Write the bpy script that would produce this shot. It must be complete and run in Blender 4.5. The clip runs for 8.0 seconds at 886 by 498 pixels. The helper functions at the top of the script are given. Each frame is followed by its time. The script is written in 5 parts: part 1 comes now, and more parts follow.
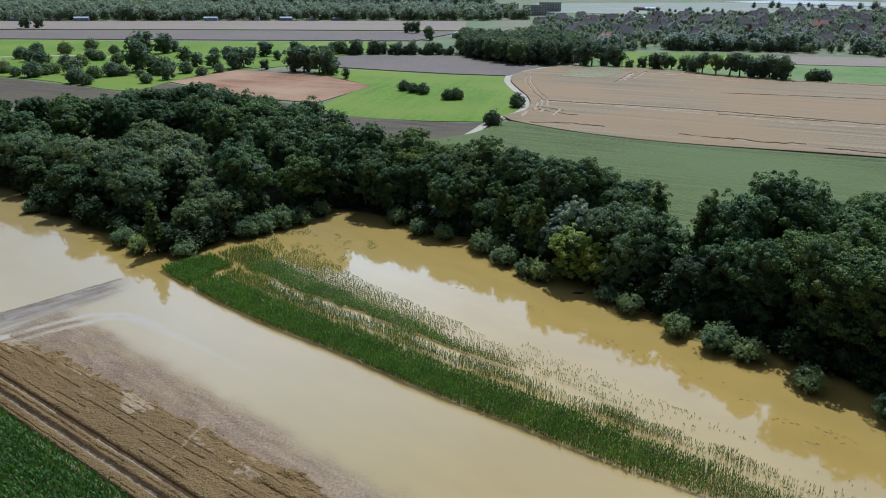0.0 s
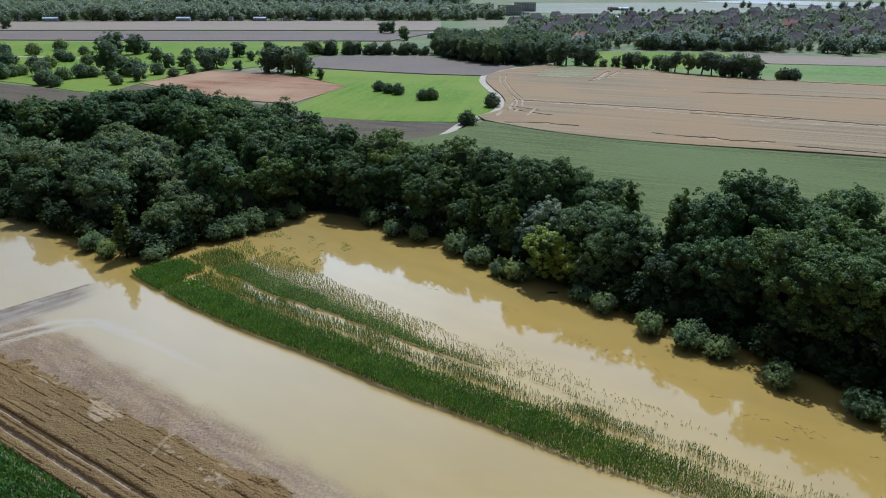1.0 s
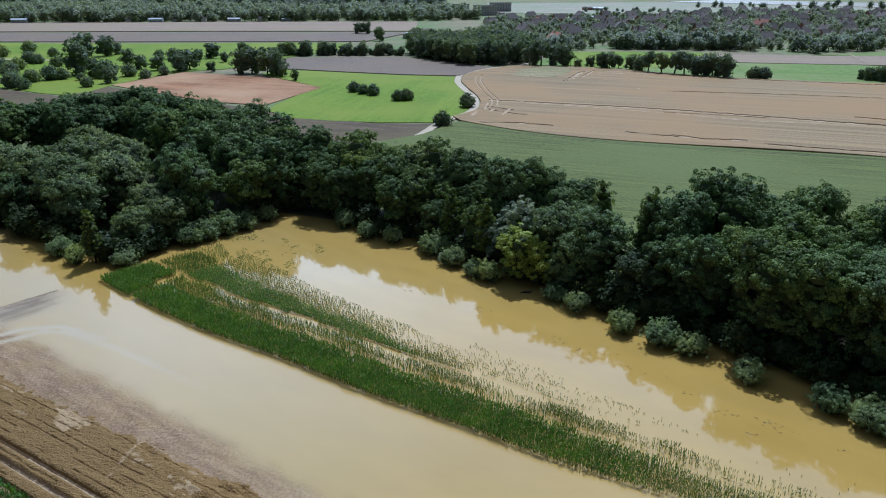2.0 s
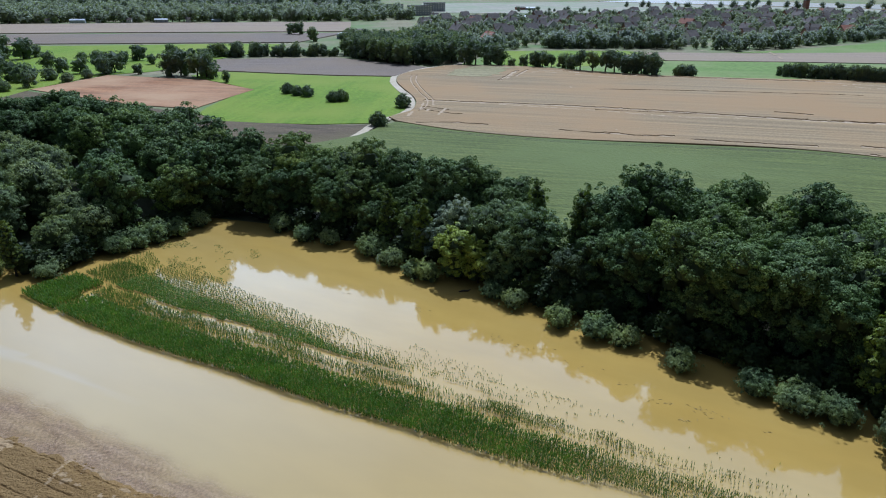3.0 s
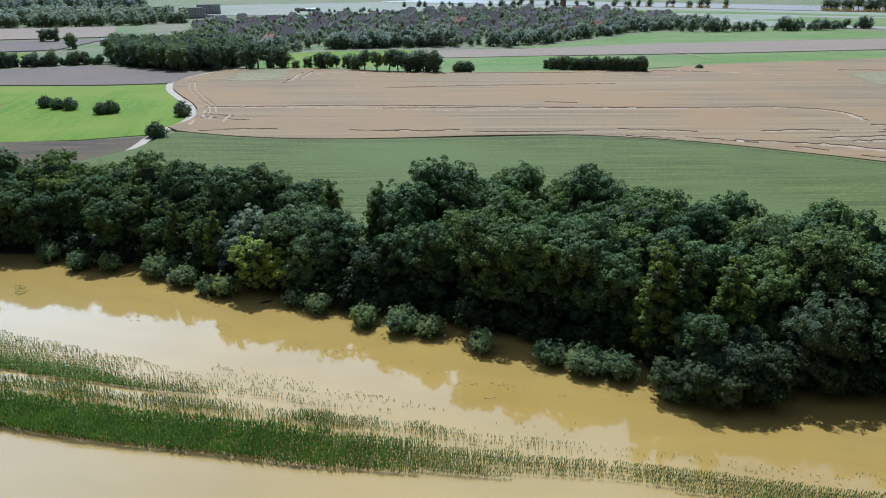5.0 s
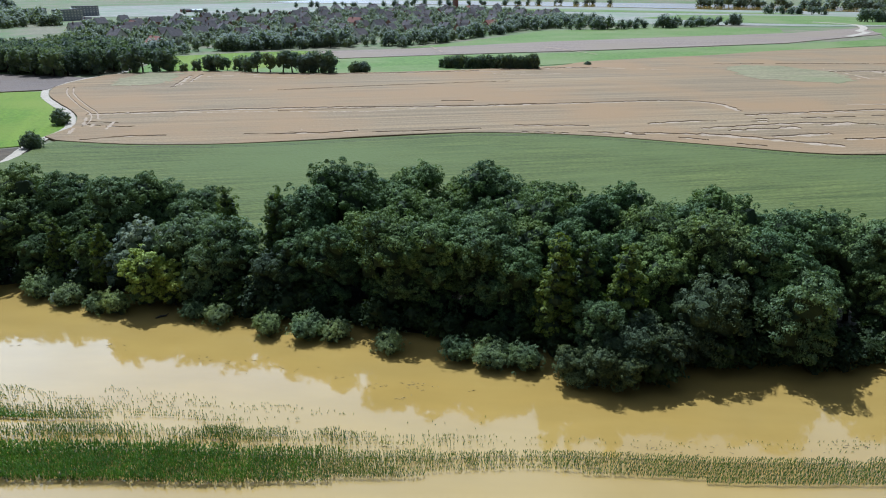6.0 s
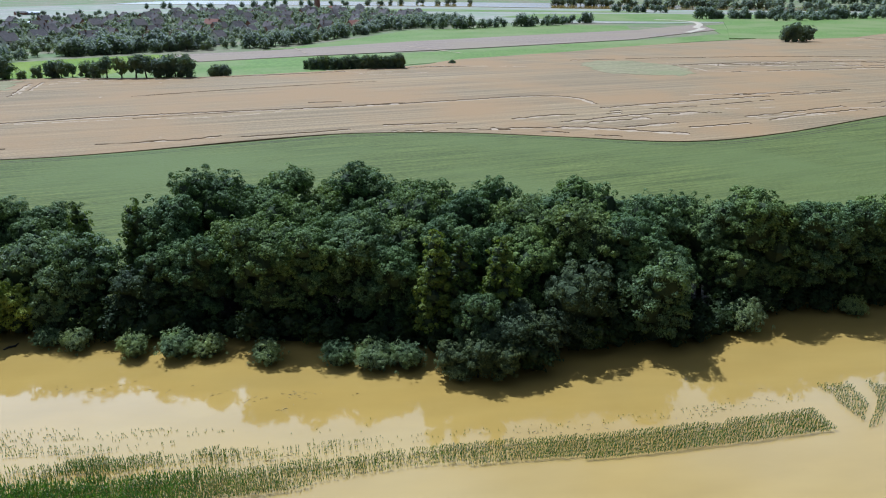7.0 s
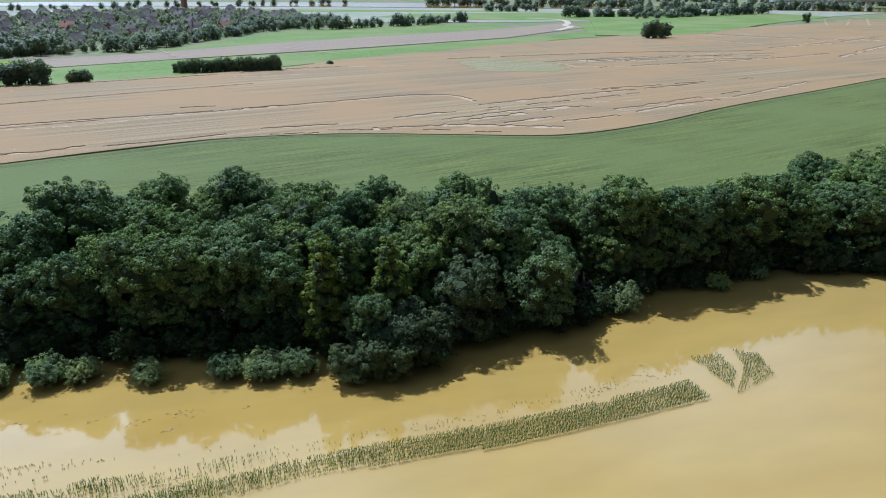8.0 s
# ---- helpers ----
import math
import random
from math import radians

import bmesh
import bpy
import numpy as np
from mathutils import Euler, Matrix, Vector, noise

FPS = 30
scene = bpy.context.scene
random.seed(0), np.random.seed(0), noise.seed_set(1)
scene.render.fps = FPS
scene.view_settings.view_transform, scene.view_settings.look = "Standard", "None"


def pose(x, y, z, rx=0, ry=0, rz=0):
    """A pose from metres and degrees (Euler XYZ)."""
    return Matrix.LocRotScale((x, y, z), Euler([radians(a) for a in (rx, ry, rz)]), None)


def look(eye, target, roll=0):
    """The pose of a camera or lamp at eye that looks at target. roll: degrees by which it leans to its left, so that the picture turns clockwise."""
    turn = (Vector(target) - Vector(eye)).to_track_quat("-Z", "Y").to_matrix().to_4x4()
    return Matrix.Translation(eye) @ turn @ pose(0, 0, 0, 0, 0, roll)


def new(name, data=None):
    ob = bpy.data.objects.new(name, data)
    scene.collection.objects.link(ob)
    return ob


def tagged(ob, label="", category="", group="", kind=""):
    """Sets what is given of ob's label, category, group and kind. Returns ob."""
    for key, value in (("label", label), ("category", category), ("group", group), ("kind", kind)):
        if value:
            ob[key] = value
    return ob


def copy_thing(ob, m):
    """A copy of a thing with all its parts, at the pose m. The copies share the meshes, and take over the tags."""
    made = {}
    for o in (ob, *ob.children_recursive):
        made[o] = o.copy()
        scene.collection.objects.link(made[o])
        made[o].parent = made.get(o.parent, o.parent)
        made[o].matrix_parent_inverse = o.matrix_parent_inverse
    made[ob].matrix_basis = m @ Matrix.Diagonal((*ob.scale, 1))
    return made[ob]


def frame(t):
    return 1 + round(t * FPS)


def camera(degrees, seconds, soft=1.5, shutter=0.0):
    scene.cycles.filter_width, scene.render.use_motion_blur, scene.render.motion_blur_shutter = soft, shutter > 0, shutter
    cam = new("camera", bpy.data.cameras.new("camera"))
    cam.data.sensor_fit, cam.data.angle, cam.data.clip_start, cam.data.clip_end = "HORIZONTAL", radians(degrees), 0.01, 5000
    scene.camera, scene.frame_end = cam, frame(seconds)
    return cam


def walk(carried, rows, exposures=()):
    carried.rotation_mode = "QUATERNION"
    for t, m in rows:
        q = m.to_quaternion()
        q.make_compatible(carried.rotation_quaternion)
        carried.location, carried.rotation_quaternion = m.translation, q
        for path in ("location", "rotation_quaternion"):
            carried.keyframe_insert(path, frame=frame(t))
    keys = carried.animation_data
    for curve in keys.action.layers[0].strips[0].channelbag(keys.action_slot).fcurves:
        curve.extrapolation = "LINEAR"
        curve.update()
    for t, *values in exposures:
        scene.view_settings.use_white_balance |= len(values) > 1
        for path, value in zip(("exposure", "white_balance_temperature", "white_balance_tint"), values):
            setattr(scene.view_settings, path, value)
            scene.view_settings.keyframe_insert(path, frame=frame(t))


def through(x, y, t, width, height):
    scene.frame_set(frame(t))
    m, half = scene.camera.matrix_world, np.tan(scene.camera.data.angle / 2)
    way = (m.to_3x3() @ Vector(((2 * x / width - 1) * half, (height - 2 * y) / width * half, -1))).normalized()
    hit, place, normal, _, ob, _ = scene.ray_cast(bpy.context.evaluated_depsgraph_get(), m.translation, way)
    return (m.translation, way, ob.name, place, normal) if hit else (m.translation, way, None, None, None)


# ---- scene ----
cam = camera(64.65, 8.0, soft=1.1)
walk(cam, [
    (0.0, pose(-0.00, 0.00, 45.00, 68.93, 0, -0.40) @ pose(0, 0, 0, 0, 0, -0.03)),
    (0.5, pose(0.20, 0.16, 45.09, 68.92, 0, -1.87) @ pose(0, 0, 0, 0, 0, -0.01)),
    (1.0, pose(0.71, 0.32, 45.05, 68.93, 0, -2.29) @ pose(0, 0, 0, 0, 0, 0.00)),
    (2.5, pose(1.95, 0.53, 45.12, 68.95, 0, -6.18) @ pose(0, 0, 0, 0, 0, -0.04)),
    (3.0, pose(2.29, 0.51, 45.15, 68.94, 0, -9.20) @ pose(0, 0, 0, 0, 0, 0.03)),
    (3.5, pose(2.63, 0.40, 45.17, 68.98, 0, -13.00) @ pose(0, 0, 0, 0, 0, 0.02)),
    (4.0, pose(2.89, 0.40, 45.15, 68.98, 0, -17.26) @ pose(0, 0, 0, 0, 0, 0.05)),
    (4.5, pose(3.18, 0.33, 45.19, 68.99, 0, -21.80) @ pose(0, 0, 0, 0, 0, 0.01)),
    (6.0, pose(3.92, 0.26, 45.10, 68.99, 0, -34.24) @ pose(0, 0, 0, 0, 0, -0.05)),
    (6.5, pose(4.25, 0.19, 45.07, 68.98, 0, -39.05) @ pose(0, 0, 0, 0, 0, -0.01)),
    (7.0, pose(4.43, 0.07, 45.02, 69.00, 0, -44.82) @ pose(0, 0, 0, 0, 0, -0.02)),
    (7.5, pose(4.61, -0.01, 44.98, 68.99, 0, -49.61) @ pose(0, 0, 0, 0, 0, 0.01)),
    (8.0, pose(4.86, -0.07, 44.85, 69.00, 0, -54.42) @ pose(0, 0, 0, 0, 0, 0.01)),
], [(0.0, -0.31, 4890, 10), (3.0, -0.19, 4890, 10), (8.0, 0.11, 4890, 10)])

# ---- light ----
SUN_AZ, SUN_EL = radians(18), radians(55)
world = bpy.data.worlds.new("world")
scene.world = world
world.use_nodes = True
wn = world.node_tree.nodes
sky = wn.new("ShaderNodeTexSky")
sky.sky_type, sky.sun_disc = "NISHITA", False
sky.sun_elevation, sky.sun_rotation = SUN_EL, SUN_AZ
sky.dust_density, sky.air_density = 1.0, 1.2
# broken white cloud over the whole sky, in the sky's own units
way = wn.new("ShaderNodeTexCoord")
cloud = wn.new("ShaderNodeTexNoise")
cloud.inputs["Scale"].default_value, cloud.inputs["Detail"].default_value = 2.0, 4.0
world.node_tree.links.new(way.outputs["Generated"], cloud.inputs["Vector"])
veil = wn.new("ShaderNodeMapRange")
veil.inputs["From Min"].default_value, veil.inputs["From Max"].default_value, veil.inputs["To Max"].default_value = 0.22, 0.58, 0.92
world.node_tree.links.new(cloud.outputs["Fac"], veil.inputs["Value"])
SUN_WAY = Vector((math.sin(SUN_AZ) * math.cos(SUN_EL), math.cos(SUN_AZ) * math.cos(SUN_EL), math.sin(SUN_EL)))
# cloud scatters light forward, so it is brighter on the sun's side
near = wn.new("ShaderNodeVectorMath")
near.operation, near.inputs[1].default_value = "DOT_PRODUCT", SUN_WAY
world.node_tree.links.new(way.outputs["Generated"], near.inputs[0])
glow = wn.new("ShaderNodeMapRange")
glow.interpolation_type = "SMOOTHSTEP"
for key, value in (("From Min", 0.35), ("From Max", 0.92), ("To Min", 3.4), ("To Max", 88.0)):
    glow.inputs[key].default_value = value
world.node_tree.links.new(near.outputs["Value"], glow.inputs["Value"])
white = wn.new("ShaderNodeCombineColor")
for k, share in enumerate((0.95, 1.0, 1.05)):
    part_of = wn.new("ShaderNodeMath")
    part_of.operation, part_of.inputs[1].default_value = "MULTIPLY", share
    world.node_tree.links.new(glow.outputs[0], part_of.inputs[0])
    world.node_tree.links.new(part_of.outputs[0], white.inputs[k])
height = wn.new("ShaderNodeSeparateXYZ")
world.node_tree.links.new(way.outputs["Generated"], height.inputs[0])
low = wn.new("ShaderNodeMapRange")
low.interpolation_type = "SMOOTHSTEP"
for key, value in (("From Min", 0.30), ("From Max", 0.80), ("To Min", 1.0), ("To Max", 0.15)):
    low.inputs[key].default_value = value
world.node_tree.links.new(height.outputs["Z"], low.inputs["Value"])
bank = wn.new("ShaderNodeMath")
bank.operation = "MULTIPLY"
world.node_tree.links.new(low.outputs[0], bank.inputs[0])
world.node_tree.links.new(veil.outputs[0], bank.inputs[1])
over = wn.new("ShaderNodeMix")
over.data_type = "RGBA"
world.node_tree.links.new(bank.outputs[0], over.inputs[0])
world.node_tree.links.new(sky.outputs[0], over.inputs[6])
world.node_tree.links.new(white.outputs[0], over.inputs[7])
wn["Background"].inputs["Strength"].default_value = 0.036
world.node_tree.links.new(over.outputs[2], wn["Background"].inputs[0])
sun = new("sun", bpy.data.lights.new("sun", "SUN"))
sun.data.energy, sun.data.angle, sun.data.color = 5.0, radians(0.53), (1.0, 0.97, 0.93)
sun.matrix_world = look(SUN_WAY * 300, (0, 0, 0))


# ---- materials ----
def material(name, rough=0.8, specular=0.3):
    m = bpy.data.materials.new(name)
    m.use_nodes = True
    b = m.node_tree.nodes["Principled BSDF"]
    b.inputs["Roughness"].default_value = rough
    b.inputs["Specular IOR Level"].default_value = specular
    return m, m.node_tree, b


def node(tree, kind, **values):
    n = tree.nodes.new(kind)
    for key, value in values.items():
        n.inputs[key].default_value = value
    return n


def ramp(tree, fac, stops):
    r = tree.nodes.new("ShaderNodeValToRGB")
    e = r.color_ramp.elements
    while len(e) < len(stops):
        e.new(0.5)
    for i, (p, c) in enumerate(stops):
        e[i].position, e[i].color = p, (*c, 1)
    tree.links.new(fac, r.inputs[0])
    return r.outputs[0]


def mixed(tree, fac, a, b, mode="MIX"):
    m = tree.nodes.new("ShaderNodeMix")
    m.data_type, m.blend_type = "RGBA", mode
    for socket, value in ((m.inputs[0], fac), (m.inputs[6], a), (m.inputs[7], b)):
        if isinstance(value, (int, float)):
            socket.default_value = value
        elif isinstance(value, tuple):
            socket.default_value = (*value, 1)
        else:
            tree.links.new(value, socket)
    return m.outputs[2]


def place_noise(tree, scale, detail=4.0, turn=0.0, stretch=(1, 1, 1), rough=0.55):
    """World-space noise; stretch squeezes it across a direction turned by turn degrees."""
    geo = tree.nodes.new("ShaderNodeNewGeometry")
    mp = tree.nodes.new("ShaderNodeMapping")
    mp.vector_type = "TEXTURE"
    mp.inputs["Rotation"].default_value = (0, 0, radians(turn))
    mp.inputs["Scale"].default_value = stretch
    tree.links.new(geo.outputs["Position"], mp.inputs["Vector"])
    n = node(tree, "ShaderNodeTexNoise", Scale=scale, Detail=detail, Roughness=rough)
    tree.links.new(mp.outputs[0], n.inputs["Vector"])
    return n.outputs["Fac"]


def add_bump(tree, b, height, strength, distance):
    bump = node(tree, "ShaderNodeBump", Strength=strength, Distance=distance)
    tree.links.new(height, bump.inputs["Height"])
    tree.links.new(bump.outputs[0], b.inputs["Normal"])


def crop_material(name, low, high, turn, fine=2.0, streak=0.5, length=40.0, patch=None, bump=0.4, rough=0.9, bands=0.0):
    """A field surface: broad patches, streaks along the drilling direction and fine grain."""
    m, tree, b = material(name, rough, 0.15)
    broad = place_noise(tree, 0.018, 5)
    lines = place_noise(tree, streak, 3, turn, (length, 1, 1))
    grain = place_noise(tree, fine, 3)
    c = ramp(tree, lines, [(0.32, low), (0.68, high)])
    shade = ramp(tree, grain, [(0.25, (0.72, 0.72, 0.72)), (0.75, (1.22, 1.22, 1.22))])
    c = mixed(tree, 1.0, c, shade, "MULTIPLY")
    if bands:
        wide = place_noise(tree, bands, 2, turn, (60, 1, 1))
        c = mixed(tree, 1.0, c, ramp(tree, wide, [(0.35, (0.84, 0.84, 0.85)), (0.5, (1.0, 1.0, 1.0)), (0.65, (1.12, 1.1, 1.06))]), "MULTIPLY")
    if patch:
        c = mixed(tree, ramp(tree, broad, [(0.42, (0, 0, 0)), (0.62, (1, 1, 1))]), c, patch)
    tree.links.new(c, b.inputs["Base Color"])
    add_bump(tree, b, grain, bump, 0.3)
    return m


def leaf_material(name, dark, light, shine=0.2, through=0.15, fuzz=0.0):
    m, tree, b = material(name, 0.6, shine)
    # sheen lays a pale haze-like veil over the far leaves
    b.inputs["Sheen Weight"].default_value, b.inputs["Sheen Roughness"].default_value = fuzz, 0.5
    info = tree.nodes.new("ShaderNodeObjectInfo")
    geo = tree.nodes.new("ShaderNodeNewGeometry")
    c = ramp(tree, geo.outputs["Random Per Island"], [(0.0, dark), (1.0, light)])
    tint = ramp(tree, info.outputs["Random"], [(0.0, (0.6, 0.68, 0.64)), (0.35, (1.02, 1.0, 0.92)), (0.7, (0.78, 0.85, 0.8)), (1.0, (1.3, 1.22, 0.8))])
    c = mixed(tree, 1.0, c, tint, "MULTIPLY")
    patch = ramp(tree, place_noise(tree, 0.32, 3), [(0.32, (0.78, 0.82, 0.88)), (0.5, (0.98, 0.99, 0.98)), (0.68, (1.22, 1.18, 0.88))])
    c = mixed(tree, 1.0, c, patch, "MULTIPLY")
    tree.links.new(c, b.inputs["Base Color"])
    tr = tree.nodes.new("ShaderNodeBsdfTranslucent")
    tree.links.new(mixed(tree, 1.0, c, (1.3, 1.35, 0.5), "MULTIPLY"), tr.inputs["Color"])
    mix = tree.nodes.new("ShaderNodeMixShader")
    mix.inputs[0].default_value = through
    tree.links.new(b.outputs[0], mix.inputs[1])
    tree.links.new(tr.outputs[0], mix.inputs[2])
    tree.links.new(mix.outputs[0], tree.nodes["Material Output"].inputs["Surface"])
    return m


def plain_material(name, low, high, scale=1.5, rough=0.8, bump=0.2, metal=0.0):
    m, tree, b = material(name, rough)
    n = place_noise(tree, scale, 5)
    info = tree.nodes.new("ShaderNodeObjectInfo")
    c = ramp(tree, n, [(0.3, low), (0.7, high)])
    c = mixed(tree, 1.0, c, ramp(tree, info.outputs["Random"], [(0.0, (0.8, 0.8, 0.8)), (1.0, (1.15, 1.12, 1.1))]), "MULTIPLY")
    tree.links.new(c, b.inputs["Base Color"])
    b.inputs["Metallic"].default_value = metal
    add_bump(tree, b, n, bump, 0.1)
    return m


def water_material():
    """Silty water. drowned: how much of the flooded crop shows through; lane: pale silt stirred up over a drowned
    track; grey: bleached crop just awash; pale: sky reflection put into the colour.
    """
    m, tree, b = material("flood_water", 0.05, 0.5)
    b.inputs["IOR"].default_value = 1.56
    silt = place_noise(tree, 0.03, 5, -38, (2.2, 1, 1))
    fine = place_noise(tree, 0.25, 4, -38, (3, 1, 1))
    c = ramp(tree, silt, [(0.3, (0.362, 0.226, 0.046)), (0.52, (0.38, 0.25, 0.06)), (0.72, (0.37, 0.258, 0.08))])
    c = mixed(tree, 1.0, c, ramp(tree, fine, [(0.3, (0.93, 0.93, 0.93)), (0.7, (1.05, 1.05, 1.05))]), "MULTIPLY")

    def field(name):
        a = tree.nodes.new("ShaderNodeAttribute")
        a.attribute_name = name
        return a.outputs["Fac"]
    rows = place_noise(tree, 1.1, 4, -35.4, (5, 1, 1))
    speck = place_noise(tree, 3.2, 4)
    crop = ramp(tree, rows, [(0.3, (0.17, 0.1, 0.045)), (0.7, (0.285, 0.19, 0.105))])
    crop = mixed(tree, 1.0, crop, ramp(tree, speck, [(0.35, (0.6, 0.58, 0.55)), (0.65, (1.3, 1.3, 1.3))]), "MULTIPLY")
    worn = mixed(tree, 1.0, field("drowned"), ramp(tree, place_noise(tree, 0.35, 5, -35.4, (2, 1, 1)), [(0.3, (0.6, 0.6, 0.6)), (0.6, (1, 1, 1))]), "MULTIPLY")
    c = mixed(tree, field("pale"), c, (0.335, 0.252, 0.12))
    c = mixed(tree, worn, c, crop)
    bleached = ramp(tree, place_noise(tree, 0.9, 5, 48, (6, 1, 1)), [(0.35, (0.15, 0.112, 0.072)), (0.65, (0.31, 0.245, 0.165))])
    c = mixed(tree, field("grey"), c, bleached)
    c = mixed(tree, field("lane"), c, (0.375, 0.30, 0.185))
    tree.links.new(c, b.inputs["Base Color"])
    cover = tree.nodes.new("ShaderNodeMath")
    cover.operation = "MAXIMUM"
    tree.links.new(field("drowned"), cover.inputs[0])
    tree.links.new(field("grey"), cover.inputs[1])
    broken = ramp(tree, cover.outputs[0], [(0.0, (0.05, 0.05, 0.05)), (0.6, (0.32, 0.32, 0.32)), (1.0, (0.5, 0.5, 0.5))])
    tree.links.new(broken, b.inputs["Roughness"])
    tree.links.new(ramp(tree, cover.outputs[0], [(0.0, (0.5, 0.5, 0.5)), (0.8, (0.16, 0.16, 0.16))]), b.inputs["Specular IOR Level"])
    ripple = place_noise(tree, 0.9, 3)
    add_bump(tree, b, ripple, 0.04, 0.05)
    return m


M_WATER = water_material()
M_GROUND = crop_material("farm_ground", (0.16, 0.15, 0.08), (0.24, 0.20, 0.11), 10, 0.3, 0.05, 10, (0.12, 0.17, 0.05))
M_MEADOW = crop_material("meadow_grass", (0.105, 0.172, 0.006), (0.155, 0.218, 0.012), 75, 0.8, 0.25, 20, (0.175, 0.215, 0.02), 0.5)
# meadow green dulled for the far strips: haze put into the colour
M_GRASS = crop_material("haze_dulled_grass", (0.115, 0.175, 0.03), (0.15, 0.21, 0.045), -20, 0.4, 0.25, 30, (0.18, 0.205, 0.065), 0.5)
M_WHEAT = crop_material("ripe_wheat", (0.19, 0.13, 0.063), (0.315, 0.228, 0.117), -25, 1.2, 0.55, 110, (0.285, 0.18, 0.08), bands=0.2)
M_STRAW = crop_material("lodged_straw", (0.33, 0.235, 0.14), (0.43, 0.325, 0.205), -25, 1.0, 0.6, 6)
M_STEM = crop_material("wheat_stems", (0.15, 0.095, 0.05), (0.26, 0.17, 0.09), -25, 2.0, 0.6, 2)
M_BEET = crop_material("beet_leaves", (0.064, 0.08, 0.017), (0.138, 0.153, 0.036), -24, 1.0, 0.9, 25, (0.112, 0.132, 0.035), 1.0)
M_PLOUGH = crop_material("dry_brown_crop", (0.135, 0.105, 0.08), (0.20, 0.155, 0.115), -10, 1.6, 0.7, 30, (0.18, 0.135, 0.092), 0.8)
M_FALLOW = crop_material("dry_fallow", (0.06, 0.045, 0.025), (0.135, 0.095, 0.055), -20, 0.9, 0.4, 8, (0.11, 0.085, 0.04), 0.8)
M_RED = crop_material("red_brown_crop", (0.19, 0.088, 0.038), (0.32, 0.165, 0.078), -25, 0.6, 0.25, 9, (0.36, 0.22, 0.115), bands=0.12)
M_WEED = crop_material("weedy_wheat", (0.20, 0.172, 0.08), (0.29, 0.24, 0.12), -25, 0.5, 0.3, 10, (0.19, 0.19, 0.075))
# plain kept paler than the stubble, with distance haze in its colour
M_PALE = crop_material("haze_pale_plain", (0.26, 0.235, 0.175), (0.32, 0.285, 0.22), 0, 0.1, 0.02, 30, (0.22, 0.245, 0.14))
M_TAN = crop_material("pale_stubble", (0.215, 0.158, 0.108), (0.29, 0.22, 0.155), -20, 0.5, 0.2, 40, (0.25, 0.19, 0.12))
M_TRACK = crop_material("gravel_track", (0.40, 0.325, 0.22), (0.49, 0.41, 0.295), 0, 1.5, 0.8, 3)
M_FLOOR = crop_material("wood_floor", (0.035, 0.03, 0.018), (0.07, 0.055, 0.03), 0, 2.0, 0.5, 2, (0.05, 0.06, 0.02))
M_NEARWHEAT = crop_material("near_wheat", (0.15, 0.086, 0.028), (0.25, 0.155, 0.054), -35.4, 5.0, 1.6, 12, (0.195, 0.123, 0.046), 1.0)
M_NEARSTRAW = crop_material("flattened_wheat", (0.23, 0.15, 0.07), (0.33, 0.235, 0.125), -36, 4.0, 1.0, 5)
M_SOIL = crop_material("pale_wheel_track", (0.27, 0.20, 0.12), (0.37, 0.285, 0.185), -36, 3.0, 1.0, 8)
M_MAIZE = leaf_material("maize_leaf", (0.055, 0.12, 0.02), (0.125, 0.205, 0.045), 0.25, 0.3)
M_MAIZE_DRY = leaf_material("maize_tassel", (0.19, 0.20, 0.10), (0.30, 0.30, 0.17), 0.2, 0.2)
M_LEAF = leaf_material("broad_leaf", (0.062, 0.1, 0.034), (0.205, 0.27, 0.11), 0.08, 0.1)
# leaf colour darkened to stand in for deep shade below the trees
M_LEAF_SHADED = leaf_material("leaf_darkened_as_shade", (0.03, 0.045, 0.014), (0.055, 0.075, 0.024), 0.1)
M_LEAF_L = leaf_material("willow_leaf", (0.13, 0.18, 0.06), (0.28, 0.34, 0.14), 0.2, 0.2)
M_LEAF_M = leaf_material("bank_leaf", (0.05, 0.07, 0.032), (0.15, 0.175, 0.085), 0.1, 0.1)
M_LEAF_N = leaf_material("dull_willow_leaf", (0.12, 0.155, 0.07), (0.29, 0.335, 0.155), 0.08, 0.15)
M_LEAF_U = leaf_material("bush_leaf", (0.15, 0.195, 0.075), (0.36, 0.41, 0.2), 0.12, 0.25)
M_LEAF_T = leaf_material("spire_leaf", (0.085, 0.12, 0.025), (0.2, 0.245, 0.055), 0.2, 0.3)
M_LEAF_B = leaf_material("bright_leaf", (0.082, 0.12, 0.034), (0.24, 0.295, 0.1), 0.08, 0.12)
M_LEAF_Y = leaf_material("yellow_leaf", (0.26, 0.30, 0.04), (0.46, 0.50, 0.09), 0.2, 0.2)
M_LEAF_S = leaf_material("silver_leaf", (0.15, 0.18, 0.08), (0.27, 0.30, 0.155), 0.25, 0.35)
M_LEAF_W = leaf_material("white_leaf", (0.22, 0.255, 0.17), (0.36, 0.40, 0.28), 0.2, 0.2)
# distant leaves lighter and bluer: aerial haze put into the base colour
M_LEAF_HAZE_G = leaf_material("haze_grey_leaf", (0.095, 0.13, 0.095), (0.175, 0.21, 0.16), 0.2, 0.3, 0.4)
M_LEAF_HAZE_F = leaf_material("haze_field_leaf", (0.11, 0.15, 0.09), (0.205, 0.245, 0.155), 0.15, 0.45, 0.4)
# grey-green willow leaf, lightened further for the haze over the pasture
M_LEAF_P = leaf_material("pollard_leaf", (0.17, 0.215, 0.145), (0.31, 0.355, 0.26), 0.15, 0.5, 0.4)
